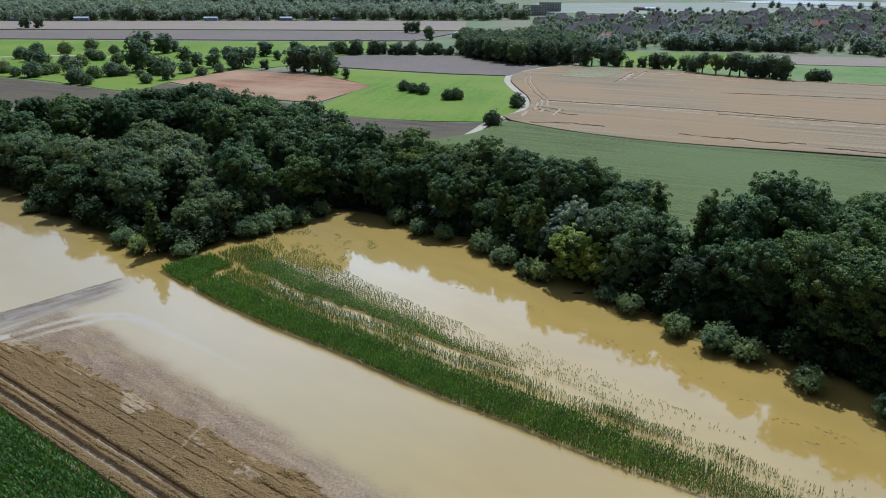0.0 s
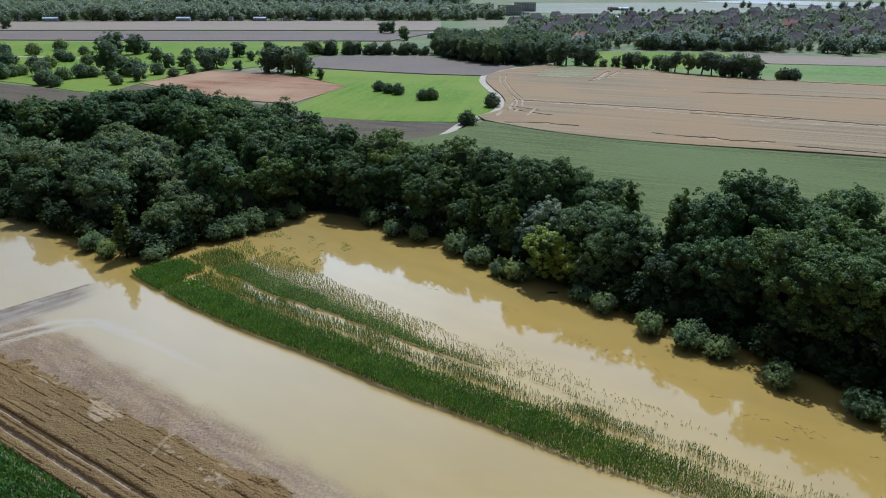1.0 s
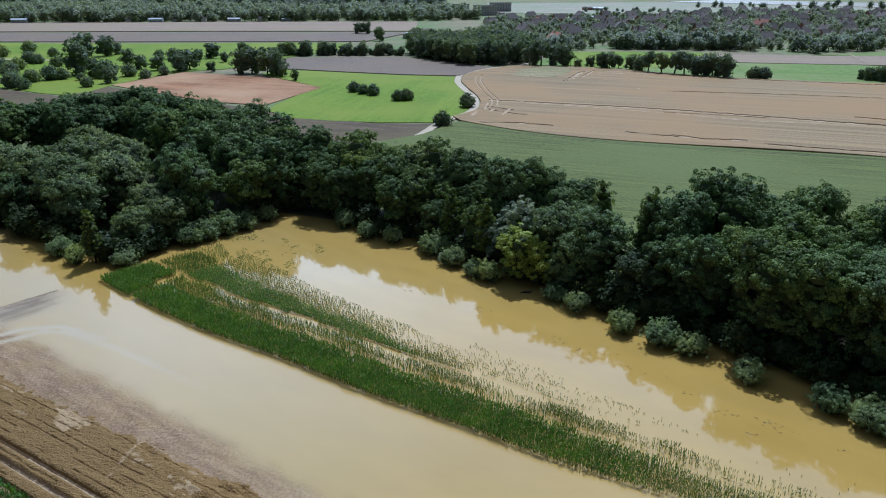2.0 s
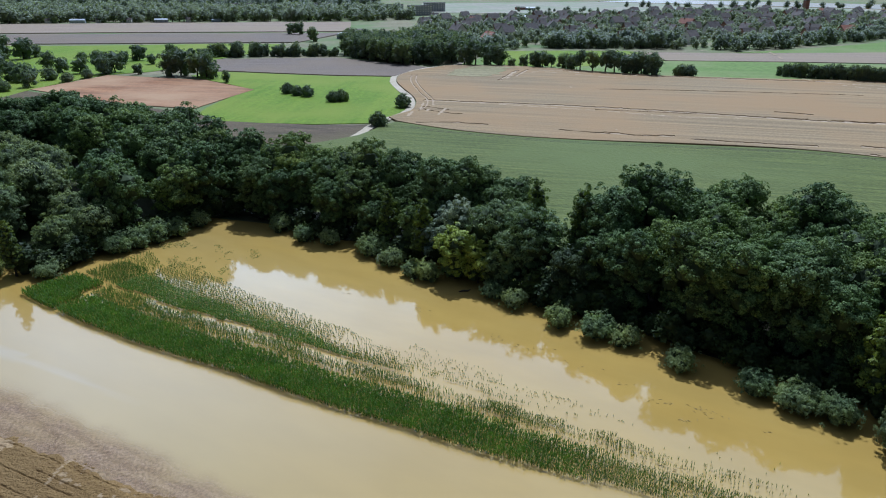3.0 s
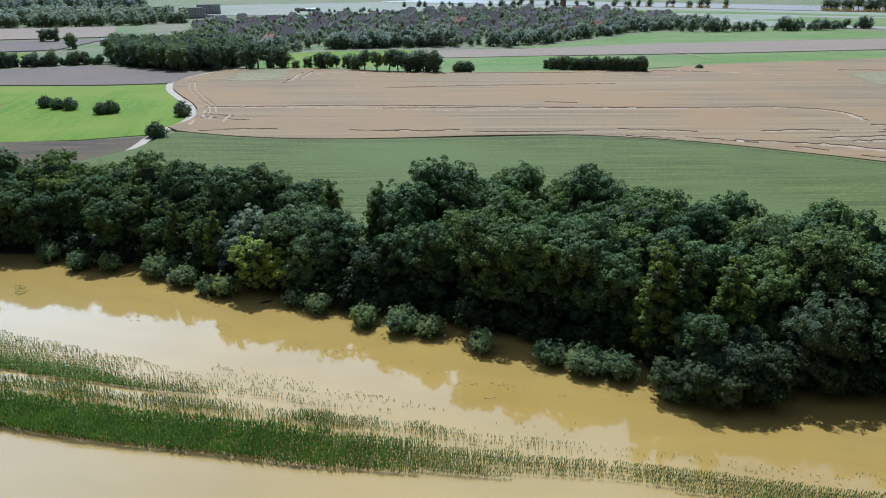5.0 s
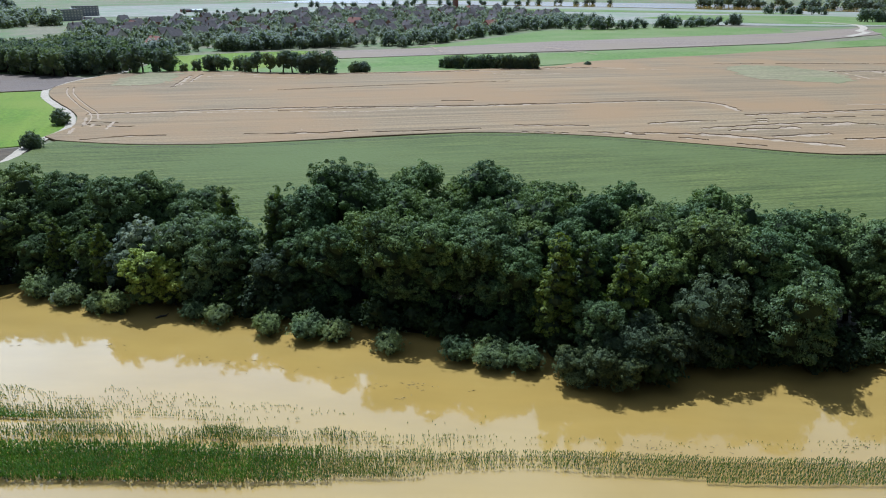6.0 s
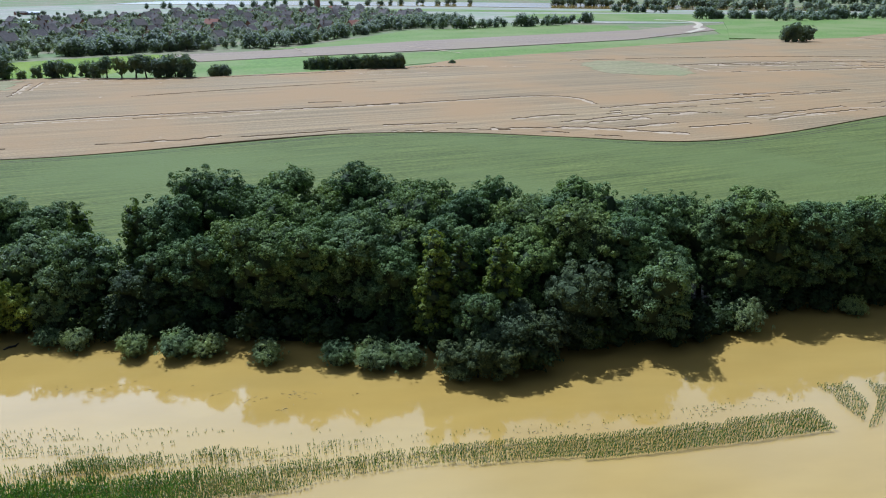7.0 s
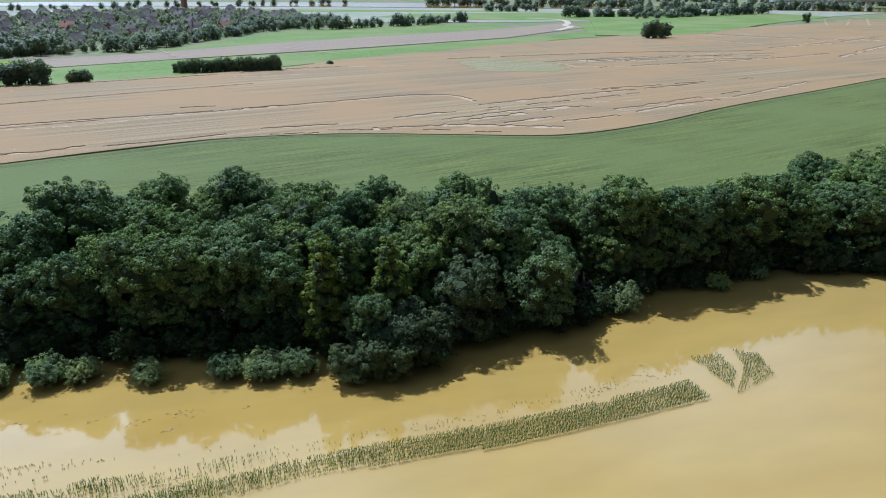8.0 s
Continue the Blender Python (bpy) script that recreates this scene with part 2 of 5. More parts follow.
# darker green for crown cores: the shade inside a crown put into the colour
M_CROWN_SHADE = plain_material("crown_core_shade", (0.03, 0.044, 0.016), (0.06, 0.082, 0.03), 1.0, 0.9)
M_BARK = plain_material("bark", (0.025, 0.02, 0.014), (0.06, 0.048, 0.036), 3.0, 0.9, 0.6)
M_WALL = plain_material("render_wall", (0.55, 0.52, 0.47), (0.72, 0.70, 0.66), 0.4)
M_CONCRETE = plain_material("grey_concrete", (0.30, 0.31, 0.325), (0.38, 0.39, 0.405), 0.2)
M_BRICK = plain_material("brick_wall", (0.22, 0.11, 0.08), (0.32, 0.17, 0.12), 0.6)
M_ROOF = plain_material("dark_roof", (0.085, 0.07, 0.06), (0.16, 0.13, 0.11), 0.5)
M_ROOF_R = plain_material("red_roof", (0.24, 0.10, 0.06), (0.32, 0.14, 0.085), 0.5)
M_GLASS = plain_material("window_glass", (0.03, 0.035, 0.04), (0.05, 0.055, 0.06), 0.5, 0.12)
M_METAL = plain_material("sheet_roof", (0.33, 0.35, 0.37), (0.45, 0.47, 0.50), 0.3, 0.4)
M_DRIFT = plain_material("drift_reed", (0.22, 0.17, 0.07), (0.32, 0.25, 0.12), 2.0)


# ---- helpers ----
def mesh(name, verts, faces, mats, index=None, smooth=False):
    me = bpy.data.meshes.new(name)
    me.from_pydata([tuple(v) for v in verts], [], [tuple(f) for f in faces])
    for m in mats:
        me.materials.append(m)
    if index is not None:
        me.polygons.foreach_set("material_index", np.asarray(index, np.int32))
    if smooth:
        me.polygons.foreach_set("use_smooth", np.ones(len(me.polygons), bool))
    me.update()
    return me


def part(name, me, parent, label="", m=None):
    ob = new(name, me)
    ob.parent = parent
    if m is not None:
        ob.matrix_local = m
    return tagged(ob, label)


def smooth_line(pts, step, closed=False):
    """Points about every step metres along a soft curve through pts."""
    p = [Vector(q) for q in pts]
    n, out = len(p), []
    for i in range(n if closed else n - 1):
        a, b = (p[(i - 1) % n], p[(i + 2) % n]) if closed else (p[max(i - 1, 0)], p[min(i + 2, n - 1)])
        c, d = p[i], p[(i + 1) % n]
        k = max(1, int((d - c).length / step))
        for j in range(k):
            t = j / k
            out.append(0.5 * ((2 * c) + (d - a) * t + (2 * a - 5 * c + 4 * d - b) * t * t + (3 * c - a - 3 * d + b) * t ** 3))
    if not closed:
        out.append(p[-1])
    return out


def inside(p, poly):
    x, y = p[0], p[1]
    hit, j = False, len(poly) - 1
    for i in range(len(poly)):
        xi, yi, xj, yj = poly[i][0], poly[i][1], poly[j][0], poly[j][1]
        if (yi > y) != (yj > y) and x < (xj - xi) * (y - yi) / (yj - yi) + xi:
            hit = not hit
        j = i
    return hit


def ragged(poly, amount, size):
    """The outline pushed about by noise."""
    return [Vector((p.x + amount * noise.noise((p.x / size, p.y / size, 3.1)), p.y + amount * noise.noise((p.x / size, p.y / size, 9.7)))) for p in poly]


def slab(name, outline, top, bottom, mat, side=None, step=6.0, rag=0.0, soft=True, label="", category=""):
    """A field or floor: a flat top with real edges down to bottom."""
    line = smooth_line(outline, step, True) if soft else [Vector(p) for p in outline]
    if rag:
        line = ragged(line, rag, step * 1.5)
    bm = bmesh.new()
    face = bm.faces.new([bm.verts.new((p.x, p.y, top)) for p in line])
    if face.normal.z < 0 or sum(a.x * b.y - b.x * a.y for a, b in zip(line, line[1:] + line[:1])) < 0:
        face.normal_flip()
    edges = list(bm.edges)
    r = bmesh.ops.extrude_edge_only(bm, edges=edges)
    for v in [g for g in r["geom"] if isinstance(g, bmesh.types.BMVert)]:
        v.co.z = bottom
    for f in bm.faces:
        f.material_index = 0 if f is face else 1
    bmesh.ops.triangulate(bm, faces=[face])
    me = bpy.data.meshes.new(name)
    bm.to_mesh(me)
    bm.free()
    me.materials.append(mat)
    me.materials.append(side or mat)
    return tagged(new(name, me), label, category, kind="structure")


def ribbon(name, pts, width, z, mat, label="", category="", jitter=0.0):
    """A flat strip with slightly uneven edges along a curve, 6 cm thick."""
    line = smooth_line(pts, 3.0)
    verts, faces = [], []
    for i, p in enumerate(line):
        d = (line[min(i + 1, len(line) - 1)] - line[max(i - 1, 0)]).normalized()
        n = Vector((-d.y, d.x))
        for s in (1, -1):
            q = p + n * s * width * (0.5 + jitter * noise.noise((p.x * 0.3, p.y * 0.3, s * 5.0)))
            verts += [(q.x, q.y, z), (q.x, q.y, z - 0.5)]
        if i:
            k = 4 * i
            faces += [(k - 4, k - 2, k + 2, k), (k - 3, k - 4, k, k + 1), (k - 2, k - 1, k + 3, k + 2)]
    return tagged(new(name, mesh(name, verts, faces, [mat])), label, category, kind="structure")


# ---- ground, water, fields ----
def ground_sheet():
    xs = sorted({*range(-4600, 4601, 400), *range(-400, 401, 40)})
    ys = sorted({*range(-4600, 4601, 400), *range(-200, 601, 40)})
    verts = [(x, y, -0.72 + 0.02 * noise.noise((x * 0.01, y * 0.01, 0))) for y in ys for x in xs]
    w = len(xs)
    faces = [(j * w + i, j * w + i + 1, (j + 1) * w + i + 1, (j + 1) * w + i) for j in range(len(ys) - 1) for i in range(w - 1)]
    tagged(new("ground", mesh("ground", verts, faces, [M_GROUND])), "flat farmland reaching out to the horizon", "ground", kind="structure")


ground_sheet()

BANK = [(-260, 262), (-180, 210), (-128, 176), (-97, 152), (-82, 138), (-68, 127), (-55, 119), (-44, 113), (-38, 119), (-36, 127), (-26, 134), (-18, 141), (-10, 133),
        (-2, 123), (5, 120), (10, 113), (17, 107), (23, 98), (32, 87), (38, 82), (43, 75), (50, 67), (56, 60), (61, 54), (66, 49),
        (72, 43.5), (80, 39), (87, 34.5), (95, 33), (104, 31), (111, 23.5), (120, 18), (127, 7), (140, -10), (175, -55)]
BACK = [(215, -40), (175, 0), (150, 18), (140, 21), (122, 25), (112, 34), (106, 43), (99, 51), (95, 60), (86, 69), (79, 79), (74, 91), (66, 99), (58, 102), (50, 103),
        (44, 100), (38, 98), (35, 103), (32, 111), (25, 119), (17, 127), (5, 137), (-6, 145), (-19, 155), (-33, 178), (-48, 198), (-73, 214), (-95, 204), (-120, 205), (-180, 240), (-240, 275)]
WOOD = BANK + BACK

FIELD_U, FIELD_N, FIELD_O = Vector((0.815, -0.58)), Vector((0.58, 0.815)), Vector((-58.0, 72.0))
LANE = [(-80, 56), (-64.5, 74.3), (-57.9, 81.7), (-52.7, 86.2), (-47.2, 89.8), (-43.5, 89.4), (-36.3, 84.9), (-28.6, 79.2), (-21, 73.2)]
SIDE_LANE = [(-82, 58), (-66, 76.3), (-59.3, 83.6), (-54.6, 87.8), (-50, 90.9), (-45.2, 91.2), (-38.2, 87.2)]


def edge_distance(p, line):
    q = Vector(p)
    best = 1e9
    for a, b in zip(line, line[1:]):
        a, b = Vector(a), Vector(b)
        t = max(0.0, min(1.0, (q - a).dot(b - a) / (b - a).length_squared))
        best = min(best, (a + (b - a) * t - q).length)
    return best


def soft_step(a, b, x):
    t = max(0.0, min(1.0, (x - a) / (b - a)))
    return t * t * (3 - 2 * t)


def flood():
    """The flood as one sheet, finely divided where drowned crop and tracks show through it."""
    from mathutils import geometry
    shore = [Vector(p) for p in [(-400, 330), (-300, 292), (-180, 236), (-128, 200), (-90, 175), (-40, 150), (0, 130), (30, 103), (60, 68), (90, 42), (125, 22), (150, -5), (260, -120), (300, -300), (-400, -300)]]
    verts = list(shore)
    for i in range(230):
        for k in range(110):
            verts.append(FIELD_O + FIELD_U * (-30 + i * 0.6 + 0.17 * (k % 2)) + FIELD_N * (-14 + k * 0.55))
    n = len(shore)
    v2, _, f2, *_ = geometry.delaunay_2d_cdt(verts, [(i, (i + 1) % n) for i in range(n)], [], 1, 0.0001)
    me = mesh("water", [(p.x, p.y, 0.0) for p in v2], [f if sum(v2[a].x * v2[b].y - v2[b].x * v2[a].y for a, b in zip(f, (*f[1:], f[0]))) > 0 else f[::-1] for f in f2], [M_WATER])
    values = {"drowned": [], "grey": [], "lane": [], "pale": []}
    for p in v2:
        u, w = (p - FIELD_O).dot(FIELD_U), (p - FIELD_O).dot(FIELD_N)
        wob = noise.noise((p.x * 0.16, p.y * 0.16, 1.0)) + 0.5 * noise.noise((p.x * 0.5, p.y * 0.5, 4.0))
        drowned = grey = lane = 0.0
        if -60 < u < 120 and -20 < w < 50:
            end = 20.5 - 0.05 * (u + 8) + 1.2 * wob
            drowned = (1 - soft_step(end - 3.6, end, w)) * soft_step(-11.0, -8.6, u + 0.7 * wob) * (1 - soft_step(60, 95, u))
            d = min(edge_distance(p, LANE), edge_distance(p, SIDE_LANE))
            lane = (0.9 - 0.55 * soft_step(-8, 8, u)) * (1 - soft_step(0.1, 0.85, d + 0.3 * wob)) * (1 - soft_step(14, 34, u))
            across = (p - Vector((-57.5, 97.7))).dot(Vector((-0.715, 0.7)))
            along = (p - Vector((-57.5, 97.7))).dot(Vector((0.7, 0.715)))
            if across < 0.25 * wob and along < 10:
                grey = 0.95 * (1 - soft_step(3.0, 8.8, -across + 0.8 * wob)) * (1 - soft_step(5.5, 11.5, along - 0.4 * across))
        # greyer water short of the maize strip, as a painted sky reflection
        values["pale"].append(0.5 * (1 - soft_step(26, 37, w)) * (1 - 0.85 * soft_step(30, 105, u)))
        values["drowned"].append(drowned * (1 - lane))
        values["grey"].append(grey * (1 - lane))
        values["lane"].append(lane)
    for key, data in values.items():
        me.attributes.new(key, "FLOAT", "POINT").data.foreach_set("value", data)
    tagged(new("water", me), "still ochre-brown silty flood water over fields", "water", kind="structure")


flood()
INLAND = []
for i, p in enumerate(BANK):
    d = (Vector(BANK[min(i + 1, len(BANK) - 1)]) - Vector(BANK[max(i - 1, 0)])).normalized()
    INLAND.append((p[0] - d.y * 3.2, p[1] + d.x * 3.2))
# the floor's dark colour also stands in for shade between the trees
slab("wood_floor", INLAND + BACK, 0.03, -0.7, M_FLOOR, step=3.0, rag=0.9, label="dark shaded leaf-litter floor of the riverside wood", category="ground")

slab("meadow", [(-45, 268), (-36, 252), (-3, 240.5), (19, 239), (30.5, 262), (34.5, 280), (33.5, 300), (32, 330), (34.5, 358), (7, 366), (-24, 380), (-54, 393), (-66, 380), (-31, 325), (-38, 305)], -0.5, -0.72,
     M_MEADOW, step=12, label="bright green mown meadow with round bushes", category="meadow")
slab("red_field", [(-128, 341), (-108, 388), (-80, 374), (-56, 361), (-30, 325), (-38, 305), (-48, 279), (-72, 290), (-100, 315)], -0.44, -0.72, M_RED, M_STEM, step=10, soft=False,
     label="reddish brown ripe crop field with flattened patches", category="field")
slab("brown_field", [(-62, 400), (-64, 456), (-30, 458), (9, 455.5), (34, 425), (58, 397), (47, 383), (36, 361), (7, 369), (-24, 383), (-52, 397)], -0.3, -0.72, M_PLOUGH, M_STEM, step=10, soft=False,
     label="dull brown ripening crop field with a dark edge", category="field")
slab("weedy_strip", [(-460, 466), (-330, 406), (-221, 359), (-180, 336), (-137, 309), (-128, 337), (-100, 313), (-72, 288), (-46, 268), (-36, 252), (-3, 239), (17, 236.5), (9.5, 218), (-12, 200), (-40, 215), (-80, 235), (-135, 255), (-200, 290), (-300, 340), (-460, 410)], -0.52, -0.72, M_FALLOW, M_STEM, step=8, rag=0.5, soft=False,
     label="narrow brown strip of dry weedy fallow", category="field")
slab("beet_field", [(11, 219), (19, 234), (25, 239), (41, 222), (69, 204.4), (101, 191.5), (134, 178.6), (154, 164), (166, 150), (183, 124), (202, 95.5), (235, 80), (290, 66.5), (353, 47), (418, 27.5), (480, 8),
      (470, -120), (220, -60), (150, 10), (125, 20), (95, 50), (70, 92), (45, 95), (30, 100), (5, 130), (-20, 150), (-25, 190)], -0.2, -0.72, M_BEET, step=8,
     label="grey-green field of leafy beet rows", category="field")
slab("meadow_left", [(-420, 560), (-352, 592), (-200, 572), (-32, 560), (-64, 458), (-90, 400), (-110, 390), (-128, 341), (-136, 312), (-180, 340), (-221, 363), (-330, 410), (-460, 470)], -0.5, -0.72, M_MEADOW, step=15,
     label="green pasture dotted with round willows", category="meadow")
slab("dark_field", [(-620, 640), (-430, 706), (-200, 690), (21, 672), (-18, 575), (-200, 588), (-360, 601), (-560, 560)], -0.1, -0.72, M_PLOUGH, soft=False, label="dark brown ploughed field strip", category="field")
slab("pale_field", [(-760, 800), (-506, 855), (-200, 858), (33, 850), (26, 690), (-200, 708), (-425, 716), (-680, 690)], 0.0, -0.72, M_TAN, soft=False, label="pale pinkish stubble field far off", category="field")
slab("green_strip", [(120, 480), (200, 408), (265, 391), (348, 355), (464, 328), (528, 308), (649, 292), (760, 360), (810, 357), (764, 286), (641, 239), (555, 268), (414, 291), (298, 307), (226, 318), (168, 342), (110, 392), (76, 404)], -0.5, -0.72,
     M_GRASS, step=15, soft=False, label="long green grass strip beside the wheat", category="meadow")
slab("stubble_strip", [(215, 458), (273, 441), (391, 430), (503, 408), (642, 375), (767, 374), (700, 320), (538, 314), (386, 353), (275, 389), (205, 408), (190, 440)], -0.3, -0.72, M_TAN, soft=False,
     label="pale pinkish stubble strip between grass fields", category="field")
slab("green_far", [(272, 448), (330, 462), (480, 528), (640, 500), (700, 420), (640, 378), (503, 411), (437, 418), (326, 432)], -0.5, -0.72, M_GRASS, soft=False, label="green grass field below the village", category="meadow")
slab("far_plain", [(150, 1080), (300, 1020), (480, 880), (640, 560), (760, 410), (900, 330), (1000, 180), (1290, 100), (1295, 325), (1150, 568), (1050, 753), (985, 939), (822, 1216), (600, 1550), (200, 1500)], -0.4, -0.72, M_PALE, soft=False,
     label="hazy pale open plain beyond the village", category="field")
slab("far_pasture", [(740, 640), (850, 660), (960, 560), (1160, 230), (1100, 150), (880, 180), (872, 330), (840, 377), (760, 480)], -0.3, -0.72, M_GRASS, soft=False, label="far green riverside pasture", category="meadow")
slab("river_meadow", [(560, 1210), (700, 1150), (880, 880), (950, 740), (1030, 600), (1000, 560), (900, 700), (790, 850), (600, 1060)], -0.3, -0.72, M_GRASS, soft=False, label="thin green meadow along the river", category="meadow")
slab("tree_meadow", [(602, 263), (720, 318), (840, 377), (880, 321), (872, 180), (760, 186), (678, 192), (625, 220)], 0.06, -0.72, M_GRASS, soft=False, label="green grass round a lone big tree", category="meadow")
slab("park_lawn", [(100, 400), (112, 470), (123, 482), (160, 480), (205, 470), (214, 452), (186, 440), (198, 410), (170, 400), (140, 385)], -0.45, -0.72, M_MEADOW, soft=False, label="mown green park lawn below the village", category="meadow")
slab("river", [(600, 1560), (830, 1216), (992, 939), (1057, 753), (1157, 568), (1301, 325), (1309, 119), (1330, -200), (1560, -200), (1520, 138), (1395, 346), (1330, 647), (1285, 903), (1185, 1106), (1000, 1400), (800, 1700)], 0.1, -0.7, M_WATER, soft=False,
     label="broad pale river on the far plain", category="river")

ribbon("track", [(4, 205), (11.3, 221), (16, 234), (23.5, 247.7), (30.5, 259), (34.6, 278), (35.2, 296), (33.8, 317), (33.2, 341), (37, 365), (47, 382), (58, 394.5), (73, 403), (80, 415), (92, 470)], 3.0, -0.4, M_TRACK,
       "pale gravel farm track curving between fields", "track", 0.12)
ribbon("far_track", [(640, 320), (700, 335), (718, 350), (768, 371), (818, 407), (830, 460)], 7.0, -0.1, M_TRACK, "pale farm track winding far off", "track", 0.1)
ribbon("pasture_track", [(-300, 446), (-275, 456), (-256, 466), (-230, 462), (-207, 455), (-189, 454)], 4.0, -0.42, M_TRACK, "pale track across the willow pasture", "track", 0.1)


for off in (2.6, 4.4):
    ribbon("wheel_track", [(x - off * 0.42, y - off * 0.9) for x, y in [(30, 232), (41, 222), (69, 204.4), (101, 191.5), (134, 178.6), (154, 164), (166, 150), (183, 124), (202, 95.5), (235, 80), (290, 66.5), (353, 47), (418, 27.5)]], 0.42, -0.19, M_FLOOR,
           "dark wheel track pressed through the beet rows", "track", 0.5)


# ---- wheat field with lodged gashes ----
def band(pts, width, gaps=0.0, seed=0, step=1.2):
    """Jagged closed outlines along a curve: where the crop lies flat."""
    rnd, line, out, up, down = random.Random(seed), smooth_line(pts, step), [], [], []
    for i, p in enumerate(line):
        d = (line[min(i + 1, len(line) - 1)] - line[max(i - 1, 0)]).normalized()
        n = Vector((-d.y, d.x))
        keep = noise.noise((p.x * 0.06, p.y * 0.06, seed)) > gaps - 0.22
        if keep:
            w = 1.5 * width * max(0.18, 0.7 + (0.35 if gaps < -0.9 else 1.2) * noise.noise((p.x * 0.35, p.y * 0.35, seed + 4.0)))
            up.append(p + n * (w * 0.5 + rnd.uniform(-0.08, 0.35) * width))
            down.append(p - n * (w * 0.5 + rnd.uniform(-0.15, 0.15) * width))
        if (not keep or i == len(line) - 1) and up:
            if len(up) > 1:
                out.append(up + down[::-1])
            up, down = [], []
    return out


def wheat_field():
    from mathutils import geometry
    outline = [(25, 240), (23, 248), (32, 259), (36.5, 278), (37, 296), (35.6, 317), (35, 341), (39, 363), (48.5, 380), (60, 392), (74, 401.5), (109, 391), (148, 356.5), (168.6, 340), (224, 317), (282, 300.5), (323, 305),
               (407, 288), (480, 279), (574, 253), (640, 235), (860, 160), (1050, 90), (1080, -20), (700, 0), (480, 8.5), (418, 28), (353, 47.5), (290, 67), (235, 80.5), (202.4, 96), (182.7, 124.5),
               (163.4, 153), (138, 176.5), (109, 190), (83, 198.8), (60, 209), (41, 222.5)]
    line = smooth_line(outline, 5.0, True)
    gashes = []
    for k, (pts, w, g) in enumerate([
            ([(40, 281.8), (89, 261), (123, 243.5), (160, 220.5), (200, 201), (238, 183), (247, 168), (240, 153)], 2.4, -1.0),
            ([(234, 146.4), (274, 130), (345, 95.5)], 1.8, -0.12), ([(201, 140), (240, 125), (257, 110)], 2.2, -0.15),
            ([(193, 134.5), (202, 121), (213, 100)], 3.0, -0.2), ([(223, 105), (246, 94), (280, 85), (312, 72), (380, 56)], 1.8, -0.15),
            ([(285, 141), (311, 120.5), (345, 95.5)], 1.5, 0.0), ([(362, 256), (417, 221), (481, 170), (534, 110)], 2.0, -0.2),
            ([(397, 191), (442, 138), (493, 85)], 4.0, -0.05), ([(374, 163), (406, 142), (456, 109)], 3.0, 0.0), ([(420, 175), (460, 150), (500, 95)], 3.0, 0.0),
            ([(677, 190), (664, 117), (683, 51)], 5.0, -0.2), ([(150, 345), (220, 312), (275, 293), (300, 276)], 2.2, 0.0), ([(88, 211), (95, 204.5), (107.5, 201)], 1.5, 0.0),
            ([(139, 177.8), (152, 167), (160, 159)], 1.3, 0.0), ([(154, 179), (168, 169), (174, 164)], 1.6, 0.0), ([(193, 155), (211, 149), (230, 135)], 2.0, -0.1),
            ([(44.7, 361), (41.5, 338), (41, 305), (41.6, 284), (39.5, 270), (35, 258)], 0.6, -1.0), ([(47.2, 361), (44, 338), (43.4, 305), (43.9, 284), (41.7, 270)], 0.6, -1.0), ([(31, 235.5), (42.6, 234), (54.5, 228)], 1.0, -0.1),
            ([(75, 216), (93, 205.5), (106, 200.8)], 1.0, 0.0), ([(84, 335), (95, 357), (105, 376)], 1.4, -0.2), ([(88, 333), (99, 355), (109, 374)], 1.4, -0.2), ([(110, 385), (148, 350), (168, 334)], 1.6, 0.0),
            ([(520, 60), (600, 50), (700, 30)], 4.0, 0.0), ([(185, 128), (192, 118), (199, 107)], 1.2, 0.0), ([(175, 150), (188, 139), (200, 128)], 1.8, 0.0), ([(255, 100), (290, 88), (330, 74)], 1.5, 0.05),
            ([(36, 262), (44, 252), (50, 249)], 0.9, -0.3), ([(37, 268), (43, 262), (46, 258)], 0.9, -0.3), ([(163, 235), (169, 231), (173, 227)], 1.5, -0.3),
            ([(205, 133), (228, 124), (250, 117)], 2.2, 0.0), ([(198, 126), (212, 118), (228, 112)], 2.4, 0.0), ([(230, 140), (262, 124), (300, 108)], 1.6, 0.0), ([(300, 125), (340, 103), (380, 80)], 1.5, 0.0),
            ([(400, 180), (450, 150), (520, 100)], 2.6, -0.1), ([(380, 200), (430, 170), (470, 140)], 2.2, 0.0), ([(440, 120), (490, 90), (540, 70)], 3.0, 0.0), ([(560, 110), (640, 80), (720, 60)], 4.0, 0.0),
            ([(110, 196), (128, 187), (142, 181)], 1.2, 0.0), ([(165, 160), (180, 141), (188, 128)], 1.2, 0.0), ([(120, 300), (170, 285), (230, 262)], 1.0, 0.1), ([(100, 250), (150, 228), (190, 208)], 0.8, 0.15)]):
        gashes += band(pts, w, g, k)
    gashes = [g for g in gashes if all(inside(p, line) for p in g)]
    verts, edges = [], []
    for loop in [line] + gashes:
        k = len(verts)
        verts += [Vector((p.x, p.y)) for p in loop]
        edges += [(k + i, k + (i + 1) % len(loop)) for i in range(len(loop))]
    v2, e2, f2, *_ = geometry.delaunay_2d_cdt(verts, edges, [], 0, 0.001)
    boxes = [(min(p.x for p in g), max(p.x for p in g), min(p.y for p in g), max(p.y for p in g), g) for g in gashes]
    top, low = 0.0, -0.22
    tris = []
    for f in f2:
        c = (v2[f[0]] + v2[f[1]] + v2[f[2]]) / 3
        if not inside(c, line):
            continue
        flat = any(b[0] < c.x < b[1] and b[2] < c.y < b[3] and inside(c, b[4]) for b in boxes)
        tris.append((f, flat))
    out, faces, index, key = [], [], [], {}

